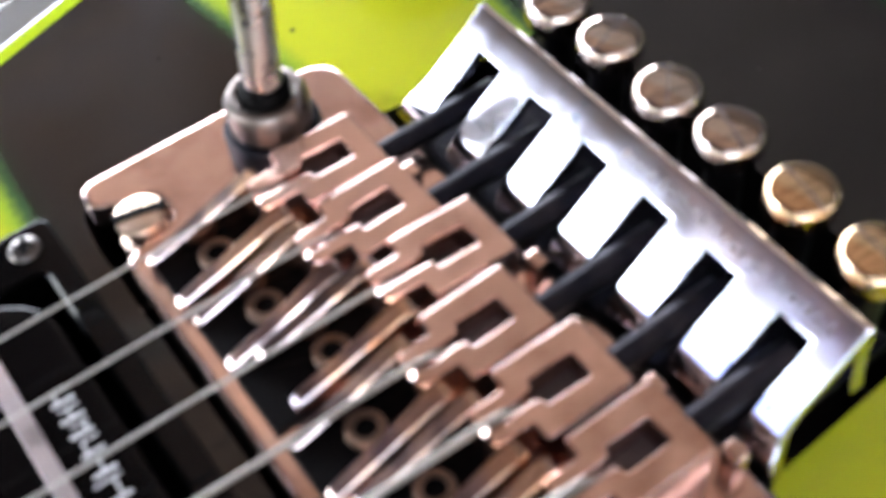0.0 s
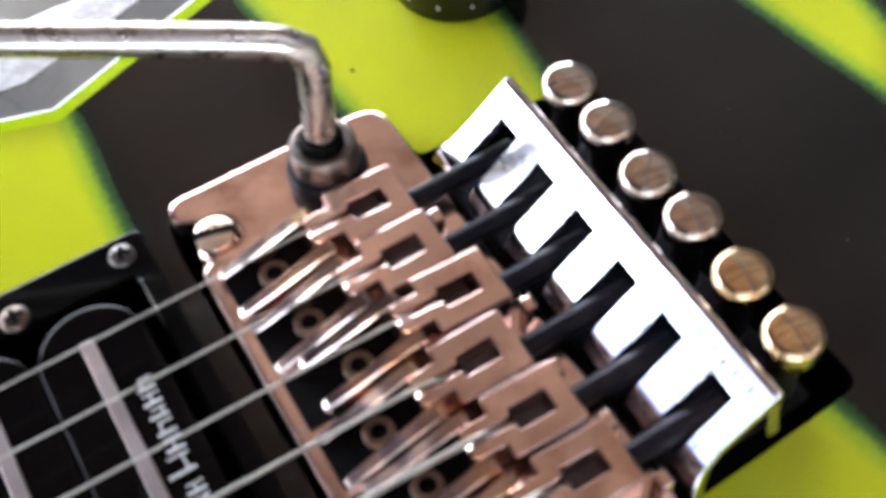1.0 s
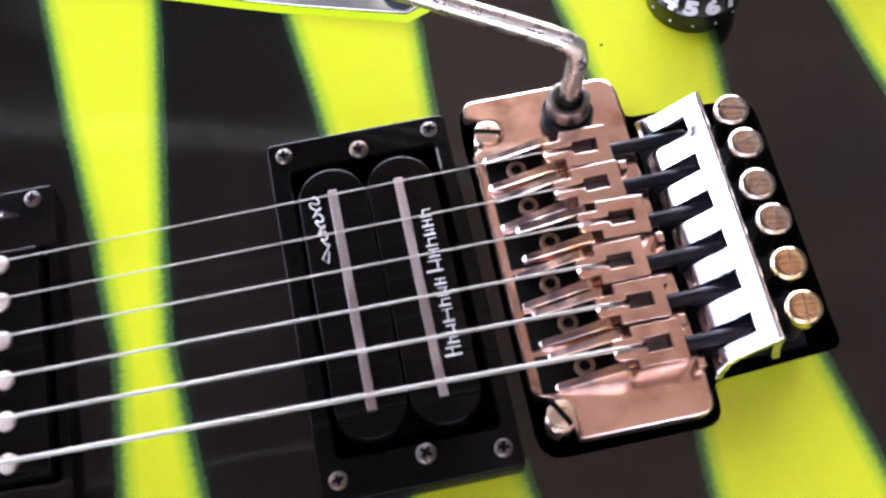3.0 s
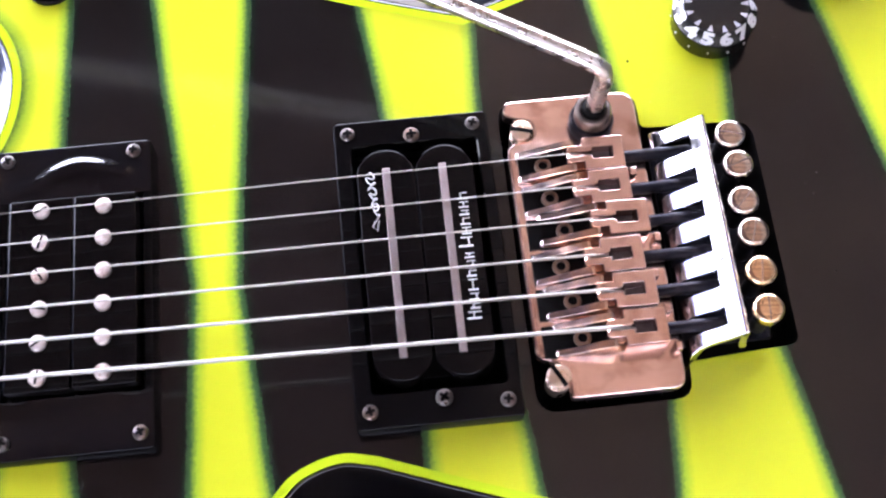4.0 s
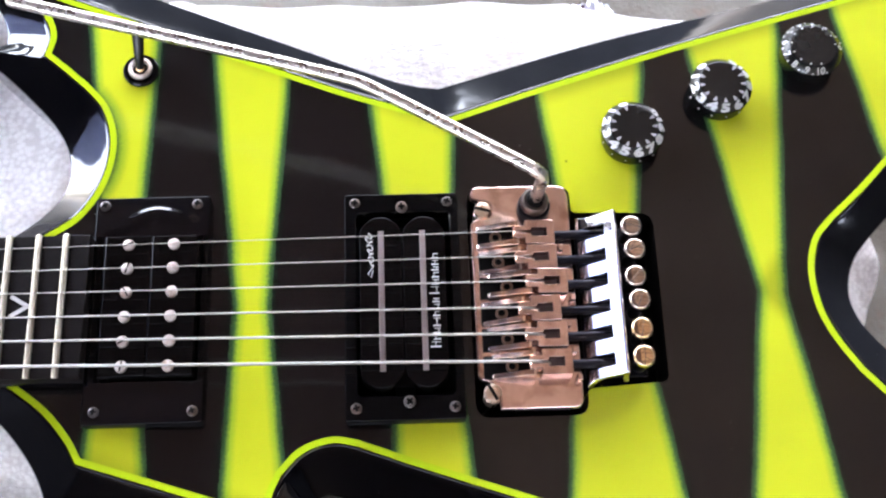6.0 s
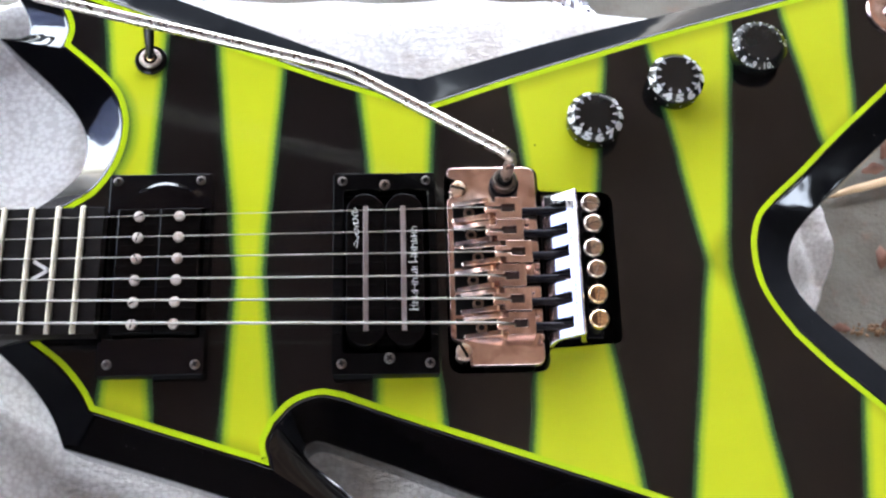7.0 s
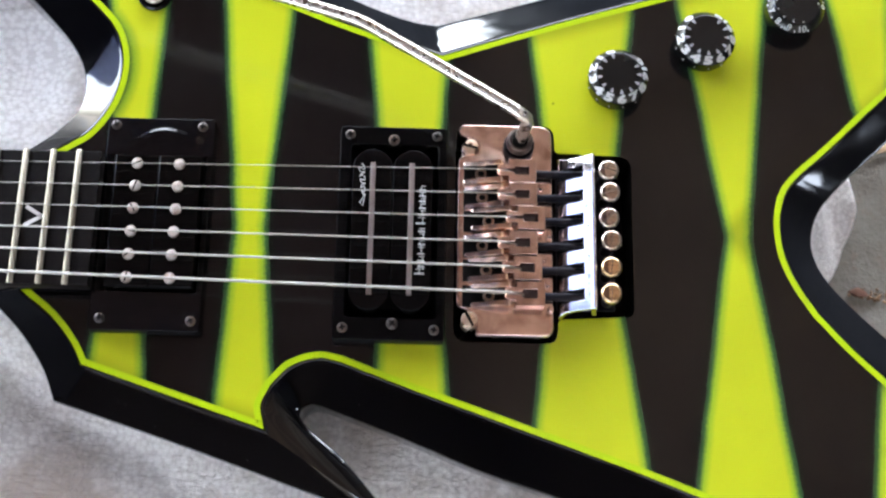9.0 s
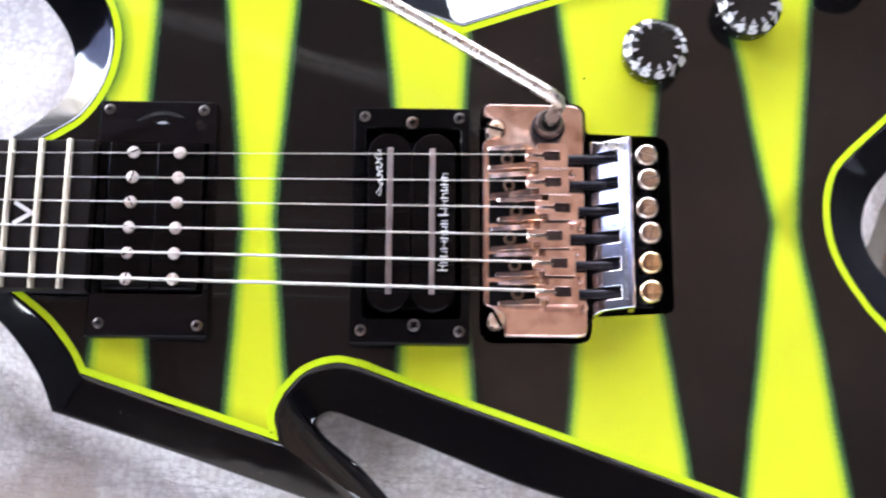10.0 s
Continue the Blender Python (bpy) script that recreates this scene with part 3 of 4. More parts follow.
# Runs of the outline: the rim of the flat top, and the foot of the bevel below it (mm).
RUNS = [
    ([(-160, 30), (-152, 34.9), (-145, 39.9), (-139.3, 47.5), (-135.2, 56.5), (-133, 67.6), (-133.4, 78), (-137.5, 89.8), (-144.8, 98.8), (-156.2, 109.5), (-162.6, 115)],
     [(-178, 33), (-169.2, 38.8), (-160.9, 45.9), (-154, 54.5), (-151.7, 64.7), (-153.2, 74), (-159.4, 85.6), (-174.2, 102.4), (-189, 116.5), (-197, 124.5)], 44),
    ([(-162.6, 115), (-161, 124), (-164.5, 134), (-171, 142), (-182, 151.5)], [(-197, 124.5), (-184, 125.5), (-185, 136), (-196, 155), (-222, 191)], 20),
    ([(-182, 151.5), (-113.5, 123.3), (-37.8, 92.6), (1.5, 79.6)], [(-222, 191), (-67.6, 124.7), (-13.3, 102.4), (-0.8, 100.4)], 30),
    ([(1.5, 79.6), (37.3, 92.2), (82.2, 106.8), (125.9, 120.2), (162, 130.5), (308, 175)], [(-0.8, 100.4), (13.7, 104.9), (41, 113.6), (68.6, 121.8), (346, 190)], 40),
    ([(308, 175), (221, 95.6), (185, 63), (165, 43.6), (152.8, 32.8)], [(346, 190), (221.5, 74.2), (194.8, 50.4), (176.5, 33.6), (169.0, 26.0)], 36),
    ([(152.8, 32.8), (145.8, 24.8), (142.0, 13.8), (141.5, 2.9), (143.3, -7.9), (147.6, -18), (155, -30)], [(169.0, 26.0), (163.6, 19.4), (160.0, 12.0), (158.4, 2.5), (160.8, -7.0), (165.5, -14.6), (171, -21.2)], 34),
    ([(155, -30), (167.2, -43.8), (184, -60), (301, -177.6)], [(171, -21.2), (176.7, -27), (190, -40), (367, -217.6)], 34),
    ([(301, -177.6), (126.8, -111), (81.8, -94), (35.7, -78), (-11.2, -61.8), (-35.5, -52.8)], [(367, -217.6), (58.5, -107), (22, -95.4), (-12.6, -81.6), (-43.5, -70.2)], 40),
    ([(-35.5, -52.8), (-45, -51.2), (-56.8, -55), (-64.8, -63.2)], [(-43.5, -70.2), (-48, -69.6), (-51.4, -71.6), (-52.2, -74.4)], 16),
    ([(-64.8, -63.2), (-68.2, -72), (-66.8, -79.4)], [(-52.2, -74.4), (-49.3, -78.4), (-35.3, -90), (-17.6, -109.6), (-11, -117)], 20),
    ([(-66.8, -79.4), (-105, -66.9), (-137.3, -56.3)], [(-11, -117), (-65.8, -98), (-106.3, -84.4), (-150, -70.6)], 20),
    ([(-137.3, -56.3), (-141.2, -49.2), (-151, -37.4), (-165, -26.3), (-172, -20)], [(-150, -70.6), (-155.5, -58.1), (-166.5, -42.9), (-182.6, -27.4), (-190, -20)], 20),
    ([(-172, -20), (-172, 24), (-160, 30)], [(-190, -20), (-190, 28), (-178, 33)], 10),
]
RIM, FOOT = [], []
for a, b, n in RUNS:
    RIM += glide(a, n)[:-1]
    FOOT += glide(b, n)[:-1]

ROUT = soften([(49.0, 49.6, 5), (49.3, 37.5, 2), (78.5, 36.8, 3), (81.6, 34, 3), (81.2, -32.6, 3), (50.3, -34.6, 2), (50.0, -44.6, 5), (9.6, -44.8, 4), (8.0, -40, 2), (8.0, 44, 4), (9.5, 49.2, 3)])
HOLE_B = rounded(-38, -44, 2.4, 42.6, 3)
HOLE_N = rounded(-134.6, -42.6, -94, 44.4, 3)


def flat_with_holes(bm, outline, holes, z):
    loops = [outline] + [h[::-1] for h in holes]
    flat = [Vector((x * MM, y * MM, z * MM)) for loop in loops for x, y in loop]
    verts = [bm.verts.new(p) for p in flat]
    from mathutils.geometry import tessellate_polygon
    for tri in tessellate_polygon([[Vector((x * MM, y * MM, 0)) for x, y in loop] for loop in loops]):
        try:
            bm.faces.new([verts[i] for i in tri])
        except ValueError:
            pass
    out, k = [], 0
    for loop in loops:
        out.append(verts[k : k + len(loop)])
        k += len(loop)
    return out


def guitar_body():
    inner, outer = offset(RIM, -1.2), offset(RIM, 1.3)
    bm = bmesh.new()
    flat_with_holes(bm, offset(RIM, -0.3), [ROUT, HOLE_B, HOLE_N], 0)
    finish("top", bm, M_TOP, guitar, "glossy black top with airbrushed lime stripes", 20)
    for loop, deep in ((ROUT, -22), (HOLE_B, -14), (HOLE_N, -14)):
        bm = bmesh.new()
        levels = [(offset(loop, 0.02), -0.02), (loop, -0.5), (loop, deep)]
        rings = [ring_of(bm, [(x * MM, y * MM, z * MM) for x, y in pts]) for pts, z in levels]
        bridge(bm, rings[0], rings[1])
        bridge(bm, rings[1], rings[2])
        bm.faces.new(rings[2])
        part("rout", bm, M_PIT, guitar, "black painted recess cut into the body")
    bm = bmesh.new()
    a = ring_of(bm, [(x * MM, y * MM, 0.05 * MM) for x, y in inner])
    b = ring_of(bm, [(x * MM, y * MM, 0.05 * MM) for x, y in outer])
    bridge(bm, a, b)
    c = ring_of(bm, [(x * MM, y * MM, -0.6 * MM) for x, y in inner])
    d = ring_of(bm, [(x * MM, y * MM, -0.6 * MM) for x, y in outer])
    bridge(bm, b, d)
    bridge(bm, a, c)
    part("pinstripe", bm, M_LIME, guitar, "lime pinstripe round the rim of the top")
    bm = bmesh.new()
    levels = []
    for d, z in ((1.3, -0.03), (2.0, -0.10), (2.5, -0.35), (2.9, -0.7)):
        levels.append([(x * MM, y * MM, z * MM) for x, y in offset(RIM, d)])
    for d, z in ((-0.9, -8.6), (-0.35, -8.95), (0.0, -9.6)):
        levels.append([(x * MM, y * MM, z * MM) for x, y in offset(FOOT, d)])
    levels.append([(x * MM, y * MM, -12.5 * MM) for x, y in FOOT])
    under = [(fx + (x - fx) * 0.12, fy + (y - fy) * 0.12) for (fx, fy), (x, y) in zip(FOOT, RIM)]
    back = [(fx + (x - fx) * 0.3, fy + (y - fy) * 0.3) for (fx, fy), (x, y) in zip(FOOT, RIM)]
    levels.append([(x * MM, y * MM, -39 * MM) for x, y in under])
    levels.append([(x * MM, y * MM, -43 * MM) for x, y in back])
    upper, lower = levels[3], levels[4]
    for f in (0.96, 0.88, 0.5, 0.12, 0.04):
        levels.insert(4, [tuple(Vector(a).lerp(Vector(b), f)) for a, b in zip(upper, lower)])
    rings = [ring_of(bm, lv) for lv in levels]
    for a, b in zip(rings, rings[1:]):
        bridge(bm, a, b)
    flat_with_holes(bm, back, [], -43)
    part("body", bm, M_BLACK, guitar, "glossy black bevelled body sides", 24)


guitar_body()


def fret_x(k):
    """The place of the k-th fret counted from the body end."""
    return 29.0 - 174.0 * 2 ** (k / 12)


def neck():
    bm = bmesh.new()
    prism(bm, [(-430, -26), (-136.2, -28.3), (-136.2, 28.6), (-430, 26)], 4.5, 10.6, 0.5)
    board = part("fretboard", bm, M_EBONY, guitar, "dark ebony fretboard with metal frets")
    bm = bmesh.new()
    prism(bm, [(-430, -25.6), (-138, -27.8), (-138, 28.1), (-430, 25.6)], -16, 4.4, 0.2)
    part("neck", bm, M_BLACK, guitar, "glossy black neck")
    for k in range(14):
        x = fret_x(k)
        bm = bmesh.new()
        w = 28.2 - 0.0085 * k * 12
        pts = [(x, -w, 11.0), (x, -w + 1, 11.3), (x, w - 1, 11.3), (x, w, 11.0)]
        tube(bm, pts, 1.25, 10)
        part("fret", bm, M_FRET, board)
    for x in (-157.4, -181.5):
        bm = bmesh.new()
        for side in (-1, 1):
            block(bm, -7.6, -0.75, 10.4, 0.3, 0.75, 10.78, 0.05, pose(x * MM, 0, 0, 0, 0, side * 32))
        part("inlay", bm, M_PEARL, board, "pearl chevron inlay")


neck()


def cross_screw(parent, x, y, z, r, m=None, mat=None):
    """A raised screw head, its cross recess shown by raised bars dark as shade."""
    bm = bmesh.new()
    base = m or Matrix.Translation((x * MM, y * MM, z * MM))
    lathe(bm, [(r, -0.6), (r, 0.1), (r * 0.86, 0.55), (r * 0.5, 0.82), (r * 0.1, 0.9)], 18, base)
    head = part("screw", bm, mat or M_SCREW, parent)
    bm = bmesh.new()
    a = r * 0.62
    turn = base @ pose(0, 0, 0, 0, 0, (x * 37 + y * 61) % 90)
    for q in (0, 90):
        block(bm, -a, -0.2 * r, 0.3, a, 0.2 * r, 0.93, 0.05, turn @ pose(0, 0, 0, 0, 0, q))
    part("recess", bm, M_PIT, parent)
    return head


def frame_ring(bm, outline, hole, z0, z1, bevel=0.8):
    """A flat frame with an opening and a rounded outer rim."""
    n = len(outline)
    levels = [(outline, z0), (outline, z1 - bevel), (offset(outline, -bevel * 0.3), z1 - bevel * 0.3), (offset(outline, -bevel), z1), (offset(outline, -bevel * 1.4), z1), (offset(hole, min(0.4, (z1 - z0) * 0.3)), z1), (hole, z1 - min(0.4, (z1 - z0) * 0.3)), (hole, z0)]
    rings = [ring_of(bm, [(x * MM, y * MM, z * MM) for x, y in pts]) for pts, z in levels]
    for a, b in zip(rings, rings[1:]):
        bridge(bm, a, b)
    bridge(bm, rings[-1], rings[0])
    return bm


def stadium(x0, x1, y0, y1, n=12):
    r = (x1 - x0) / 2
    cx = (x0 + x1) / 2
    return [(cx + r * math.cos(math.pi * k / n), y1 - r + r * math.sin(math.pi * k / n)) for k in range(n + 1)] + \
           [(cx - r * math.cos(math.pi * k / n), y0 + r - r * math.sin(math.pi * k / n)) for k in range(n + 1)]


def bridge_pickup():
    bm = bmesh.new()
    frame_ring(bm, rounded(-40.0, -46.2, 4.2, 44.8, 1.4), rounded(-35.4, -36.8, 0.6, 36.6, 1.4), 0.05, 6.0, 0.45)
    ring = part("bridge_pickup", bm, M_RING, guitar, "black humbucker pickup in a plastic ring")
    for x0, x1 in ((-34.3, -18.1), (-17.7, -1.5)):
        bm = bmesh.new()
        prism(bm, stadium(x0, x1, -34.5, 34.0, 18), -8, 8.0, 0.5)
        part("coil", bm, M_COIL, ring, "satin black coil with rounded ends")
    bm = bmesh.new()
    prism(bm, rounded(-33.5, -33, -2.2, 31.5, 6), -10, 3.5, 0.4)
    part("coil_base", bm, M_PIT, ring)
    for x in (-26.0, -10.1):
        bm = bmesh.new()
        block(bm, x - 1.05, -28.2, 6, x + 1.05, 28.0, 8.35, 0.15)
        part("blade", bm, M_BLADE, ring, "steel rail blade")
    for x, y, z in ((-36, 41, 6), (0, 41, 6), (-36, -41.4, 6), (0.2, -41.6, 6)):
        cross_screw(ring, x, y, z, 2.1)
    for x, y in ((-17.8, 38.9), (-16.4, -39.4)):
        cross_screw(ring, x, y, 6.4, 2.3)
    # the maker's printed mark, as plain strokes: a heavy stem, a light stem and a short bar for each sign
    bm = bmesh.new()
    y = -19.3
    for k, (w, tall) in enumerate(((2.9, 3.9), (2.4, 2.7), (2.9, 2.8), (4.0, 2.7), (2.6, 2.7), (2.9, 2.7), (2.3, 2.7), (1.1, 0), (3.7, 3.9), (2.9, 2.7), (2.9, 2.7), (2.3, 2.7), (2.6, 2.7), (2.8, 2.7))):
        if tall:
            gap = w - 0.7
            block(bm, -4.2 - tall, y, 7.9, -4.2, y + 0.5, 8.04, 0.01)
            block(bm, -4.2 - tall * (0.9, 0.72, 0.82)[k % 3], y + gap - 0.28, 7.9, -4.2, y + gap, 8.04, 0.01)
            middle = -4.2 - tall * (0.55, 0.75, 0.3)[k % 3]
            block(bm, middle, y + 0.5, 7.9, middle + 0.3, y + gap - 0.28, 8.04, 0.01)
        y += w
    part("lettering", bm, M_WHITE, ring, "white printed strokes")
    bm = bmesh.new()
    pts = []
    for k in range(60):
        t = k / 59
        pts.append((-30.8 + 1.3 * math.sin(t * 34) * (1 - 0.5 * t) + 1.2 * t, 26.5 - 13 * t + 0.7 * math.cos(t * 50), 8.08))
    tube(bm, pts, 0.2, 5)
    tube(bm, [(-29, 13.5, 8.08), (-31, 10.5, 8.08), (-29.8, 9.0, 8.08), (-29.2, 12, 8.08)], 0.18, 5)
    part("scribble", bm, M_WHITE, ring, "white printed scribble")


bridge_pickup()


def neck_pickup():
    bm = bmesh.new()
    frame_ring(bm, rounded(-136.4, -44.6, -92.2, 46.4, 1.6), rounded(-132.2, -30.5, -95.0, 31.0, 1.2), 0.05, 4.8, 0.7)
    ring = part("neck_pickup", bm, M_RING, guitar, "black humbucker with slotted pole screws in a film-covered ring")
    for y0, y1 in ((-44.0, -28.6), (29.6, 45.8)):
        bm = bmesh.new()
        n = 30
        grid = []
        for i in range(n + 1):
            row = []
            for j in range(n + 1):
                x, y = -135.8 + 43 * i / n, y0 + (y1 - y0) * j / n
                edge = min(i, n - i, j, n - j) / 5
                z = 5.0 + min(edge, 1) * (0.22 + 0.35 * noise.noise(Vector((x * 0.11, y * 0.14, 1.7))))
                if y0 > 0:
                    u = (y - 37.0 - 2.2 * math.sin((x + 122) * 0.19) - 0.10 * (x + 114)) / 2.6
                    z += min(edge, 1) * 1.35 * math.exp(-u * u) * math.exp(-(((x + 112) / 14) ** 2))
                row.append(bm.verts.new((x * MM, y * MM, z * MM)))
            grid.append(row)
        for i in range(n):
            for j in range(n):
                bm.faces.new((grid[i][j], grid[i + 1][j], grid[i + 1][j + 1], grid[i][j + 1]))
        part("protective_film", bm, M_FILM, ring, "wrinkled glossy protective film", 180)
    for x0, x1 in ((-131.0, -113.6), (-113.2, -96.0)):
        bm = bmesh.new()
        block(bm, x0, -27.4, -8, x1, 28.4, 8.2, 0.5)
        part("coil", bm, M_COIL, ring, "satin black coil")
    for k in range(6):
        y = 24.6 - 9.68 * k
        for x, slot in ((-122.0, True), (-104.9, False)):
            bm = bmesh.new()
            lathe(bm, [(2.25, 7.6), (2.25, 8.9), (2.0, 9.3), (1.4, 9.45), (0.2, 9.5)], 20, pose(x * MM, y * MM, 0))
            part("pole_screw", bm, M_POLE, ring)
            if slot:
                bm = bmesh.new()
                block(bm, -2.0, -0.35, 9.0, 2.0, 0.35, 9.53, 0.05, pose(x * MM, y * MM, 0, 0, 0, 25 + 47 * k))
                part("slot", bm, M_PIT, ring)
    for x, y in ((-132.8, 42.6), (-97.2, 42.6), (-131.6, -39.8), (-95.8, -40.3)):
        cross_screw(ring, x, y, 5.7, 2.0)


neck_pickup()

# string places at the saddles and the hole of each saddle (mm)
STRING_Y = [24.7, 14.4, 4.3, -6.2, -16.5, -27.2]
HOLE_X = [34.4, 35.0, 37.7, 35.2, 36.9, 38.0]
GAUGE = [0.27, 0.34, 0.44, 0.66, 0.9, 1.15]


def strings():
    for k, (y, hx, g) in enumerate(zip(STRING_Y, HOLE_X, GAUGE)):
        far_y = (y + 1.25) * 0.885 - 0.6
        bm = bmesh.new()
        pts = [(-430, far_y * 0.72, 12.9), (-176, far_y, 12.7), (hx - 10.2, y, 12.9), (hx - 9.2, y, 12.85), (hx - 7.2, y, 12.4), (hx - 5, y, 11.2), (hx - 2.4, y, 9.4)]
        tube(bm, pts, g * 0.46 + 0.02, 10)
        part("string", bm, M_STEEL, guitar)


strings()


def saddle_mesh(bm, hx, y):
    """The block of one bridge saddle, with its square well and a slotted neck that carries the string."""
    t = saddle_pose(hx, y)
    w = 4.85
    half = [(6.0, w, 0.6), (-5.3, w, 0.4), (-5.3, 2.5, 0.3), (-9.3, 2.4, 0.55), (-10.1, 1.5, 0.4), (-9.8, 0.75, 0.3), (-4.2, 0.55, 0.4), (-2.8, 0.8, 0.3), (-2.8, 1.75, 0.3), (2.9, 1.75, 0.3)]
    out = soften([(x, -v, r) for x, v, r in half[:1]] + half + [(x, -v, r) for x, v, r in half[:0:-1]], 3)
    prism(bm, out, 5.4, 12.8, 0.2, t)


def saddle_pose(hx, y):
    rng = random.Random(int(hx * 10 + y))
    return pose(hx * MM, y * MM, 0, rng.uniform(-1.6, 1.6), rng.uniform(-1.8, 1.8), rng.uniform(-0.6, 0.6))


def saddle_nose(bm, hx, y):
    """The rounded bearing under the string, between the two halves of the neck."""
    t = saddle_pose(hx, y)
    sec = [(-0.75, 6.2), (0.75, 6.2), (0.75, 11.7), (0.35, 11.9), (-0.35, 11.9), (-0.75, 11.7)]
    rings = []
    for u, low in ((-4.6, 3.4), (-6.0, 1.2), (-8.0, 0.2), (-9.2, 0.0), (-9.7, 0.5), (-10.0, 1.6), (-10.1, 3.4)):
        rings.append(ring_of(bm, [t @ Vector((u * MM, v * MM, max(6.2, z - low) * MM)) for v, z in sec]))
    for a, b in zip(rings, rings[1:]):
        bridge(bm, a, b)
    bm.faces.new(rings[0][::-1])
    bm.faces.new(rings[-1])


def saddle_prong(bm, hx, y, s):
    """A sloping prong with a rounded back, beside the nose."""
    t = saddle_pose(hx, y)
    prof = [(-4.4, 6.6, 1.1), (-7.4, 6.6, 1.1), (-7.6, 12.0, 1.14), (-8.4, 12.3, 1.16), (-10.4, 12.0, 1.14), (-14, 10.6, 1.06), (-18, 9.1, 0.98), (-22.0, 7.8, 0.9), (-23.0, 7.4, 0.8), (-23.6, 6.8, 0.55)]
    rings = []
    for u, top, half in prof:
        c, low = 3.72 * s, 5.7
        lean = 0.06 * s
        sec = [(-half, low), (-half, top - 0.22 + lean), (-half + 0.16, top + lean), (half - 0.16, top - lean), (half, top - 0.22 - lean), (half, low)]
        rings.append(ring_of(bm, [t @ Vector((u * MM, (c + v) * MM, max(z, low) * MM)) for v, z in sec]))
    for a, b in zip(rings, rings[1:]):
        bridge(bm, a, b)
    bm.faces.new(rings[0][::-1])
    bm.faces.new(rings[-1])


def tremolo():
    bm = bmesh.new()
    plate = soften([(47.6, 47.2, 5), (47.8, -43.0, 4), (16.8, -43.0, 1.2), (16.8, -37.5, 1), (14.5, -33.0, 2), (10.6, -31.6, 1), (9.0, -30.4, 1), (9.0, 31.6, 1), (10.8, 33.4, 1.5), (17.2, 34.2, 2.5), (17.2, 40.2, 2.5), (12.4, 41.0, 1.5), (9.2, 42.4, 1.2), (9.2, 47.2, 3)])
    prism(bm, plate, 2.0, 5.3, 0.6)
    base = part("tremolo_bridge", bm, M_NICKEL, guitar, "aged nickel locking tremolo bridge with six saddles")
    bm = bmesh.new()
    prism(bm, rounded(24, -38, 46, 36, 2), -21, 1.9, 0.3)
    part("sustain_block", bm, M_DARKSTEEL, base)
    for y, hx in zip(STRING_Y, HOLE_X):
        bm = bmesh.new()
        saddle_mesh(bm, hx, y)
        part("saddle", bm, M_NICKEL, base, "", 35)
        bm = bmesh.new()
        saddle_nose(bm, hx, y)
        part("saddle_nose", bm, M_NICKEL, base, "", 28)
        for side in (-1, 1):
            bm = bmesh.new()
            saddle_prong(bm, hx, y, side)
            part("saddle_prong", bm, M_PRONG, base, "", 22)
        bm = bmesh.new()
        block(bm, 11.3, y - 4.4, 5.0, hx - 4, y + 4.4, 6.2, 0.1)
        part("saddle_foot", bm, M_PIT, base)
        bm = bmesh.new()
        block(bm, -2.3, -1.55, 6.0, 2.6, 1.55, 9.5, 0.2, pose(hx * MM, y * MM, 0))
        part("clamp_block", bm, M_CLAMP, base)
        bm = bmesh.new()
        lathe(bm, [(2.35, 5.9), (2.35, 7.0), (2.1, 7.4), (1.35, 7.4), (1.3, 6.3)], 20, pose((hx - 16.2) * MM, y * MM, 0))
        part("saddle_bolt", bm, M_BOLT, base)
        bm = bmesh.new()
        lathe(bm, [(1.32, 6.0), (1.32, 6.9), (0.1, 6.92)], 16, pose((hx - 16.2) * MM, y * MM, 0))
        part("bolt_socket", bm, M_PIT, base)
        bm = bmesh.new()
        z0, z1 = 7.6, 8.2
        tube(bm, [(hx + 5.6, y, z0), (hx + 8, y, z0 + 0.1), (59.5, y - 0.1, z1)], 1.7, 14)
        part("clamp_screw", bm, M_DARKSTEEL, base, "long black string clamp screw")
        bm = bmesh.new()
        block(bm, hx + 7.4, y - 6.6, 5, hx + 9.4, y - 4.2, 9.4, 0.3)
        part("spacer", bm, M_NICKEL, base)
    # fine tuner plate: slotted slope, crest, back shelf
    bm = bmesh.new()
    y0, y1 = -33.4, 31.2

    def surf(d):
        """A point of the plate's section, d mm up from its foot, and its normal."""
        pts = [(49.6, 3.6), (50.2, 5.4), (51.2, 6.9), (52.4, 8.0), (62.2, 15.7), (62.9, 16.15), (63.5, 16.15), (63.9, 15.6), (64.1, 11.5), (64.5, 8.2), (64.9, 6.0), (65.4, 4.0)]
        s = 0.0
        for a, b in zip(pts, pts[1:]):
            step = math.dist(a, b)
            if s + step >= d or b == pts[-1]:
                f = min((d - s) / step, 1)
                return (a[0] + (b[0] - a[0]) * f, a[1] + (b[1] - a[1]) * f), (-(b[1] - a[1]) / step, (b[0] - a[0]) / step)
            s += step

    steps = [0, 0.95, 1.9, 2.8, 3.7, 4.5, 5.33, 7.5, 10, 12.5, 14.1, 16.0, 17.79, 18.2, 18.63, 19.23, 19.9, 22, 24.02, 27.32, 28.4, 29.5, 31.58]
    slots = [(y - 2.45, y + 2.45) for y in STRING_Y]
    cuts = sorted([y0, y0 + 0.5, y1, y1 - 0.5] + [c for s in slots for c in s])
    slot_end = 14.1

    def shell(depth):
        cols = []
        for y in cuts:
            col = []
            for d in steps:
                (x, z), (nx, nz) = surf(d)
                yy = y + (2.0 * max(0, (6 - d) / 6) * (1 if y > 0 else -1) if y in (y0, y1) else 0)
                col.append(bm.verts.new(((x - nx * depth) * MM, yy * MM, (z - nz * depth) * MM)))
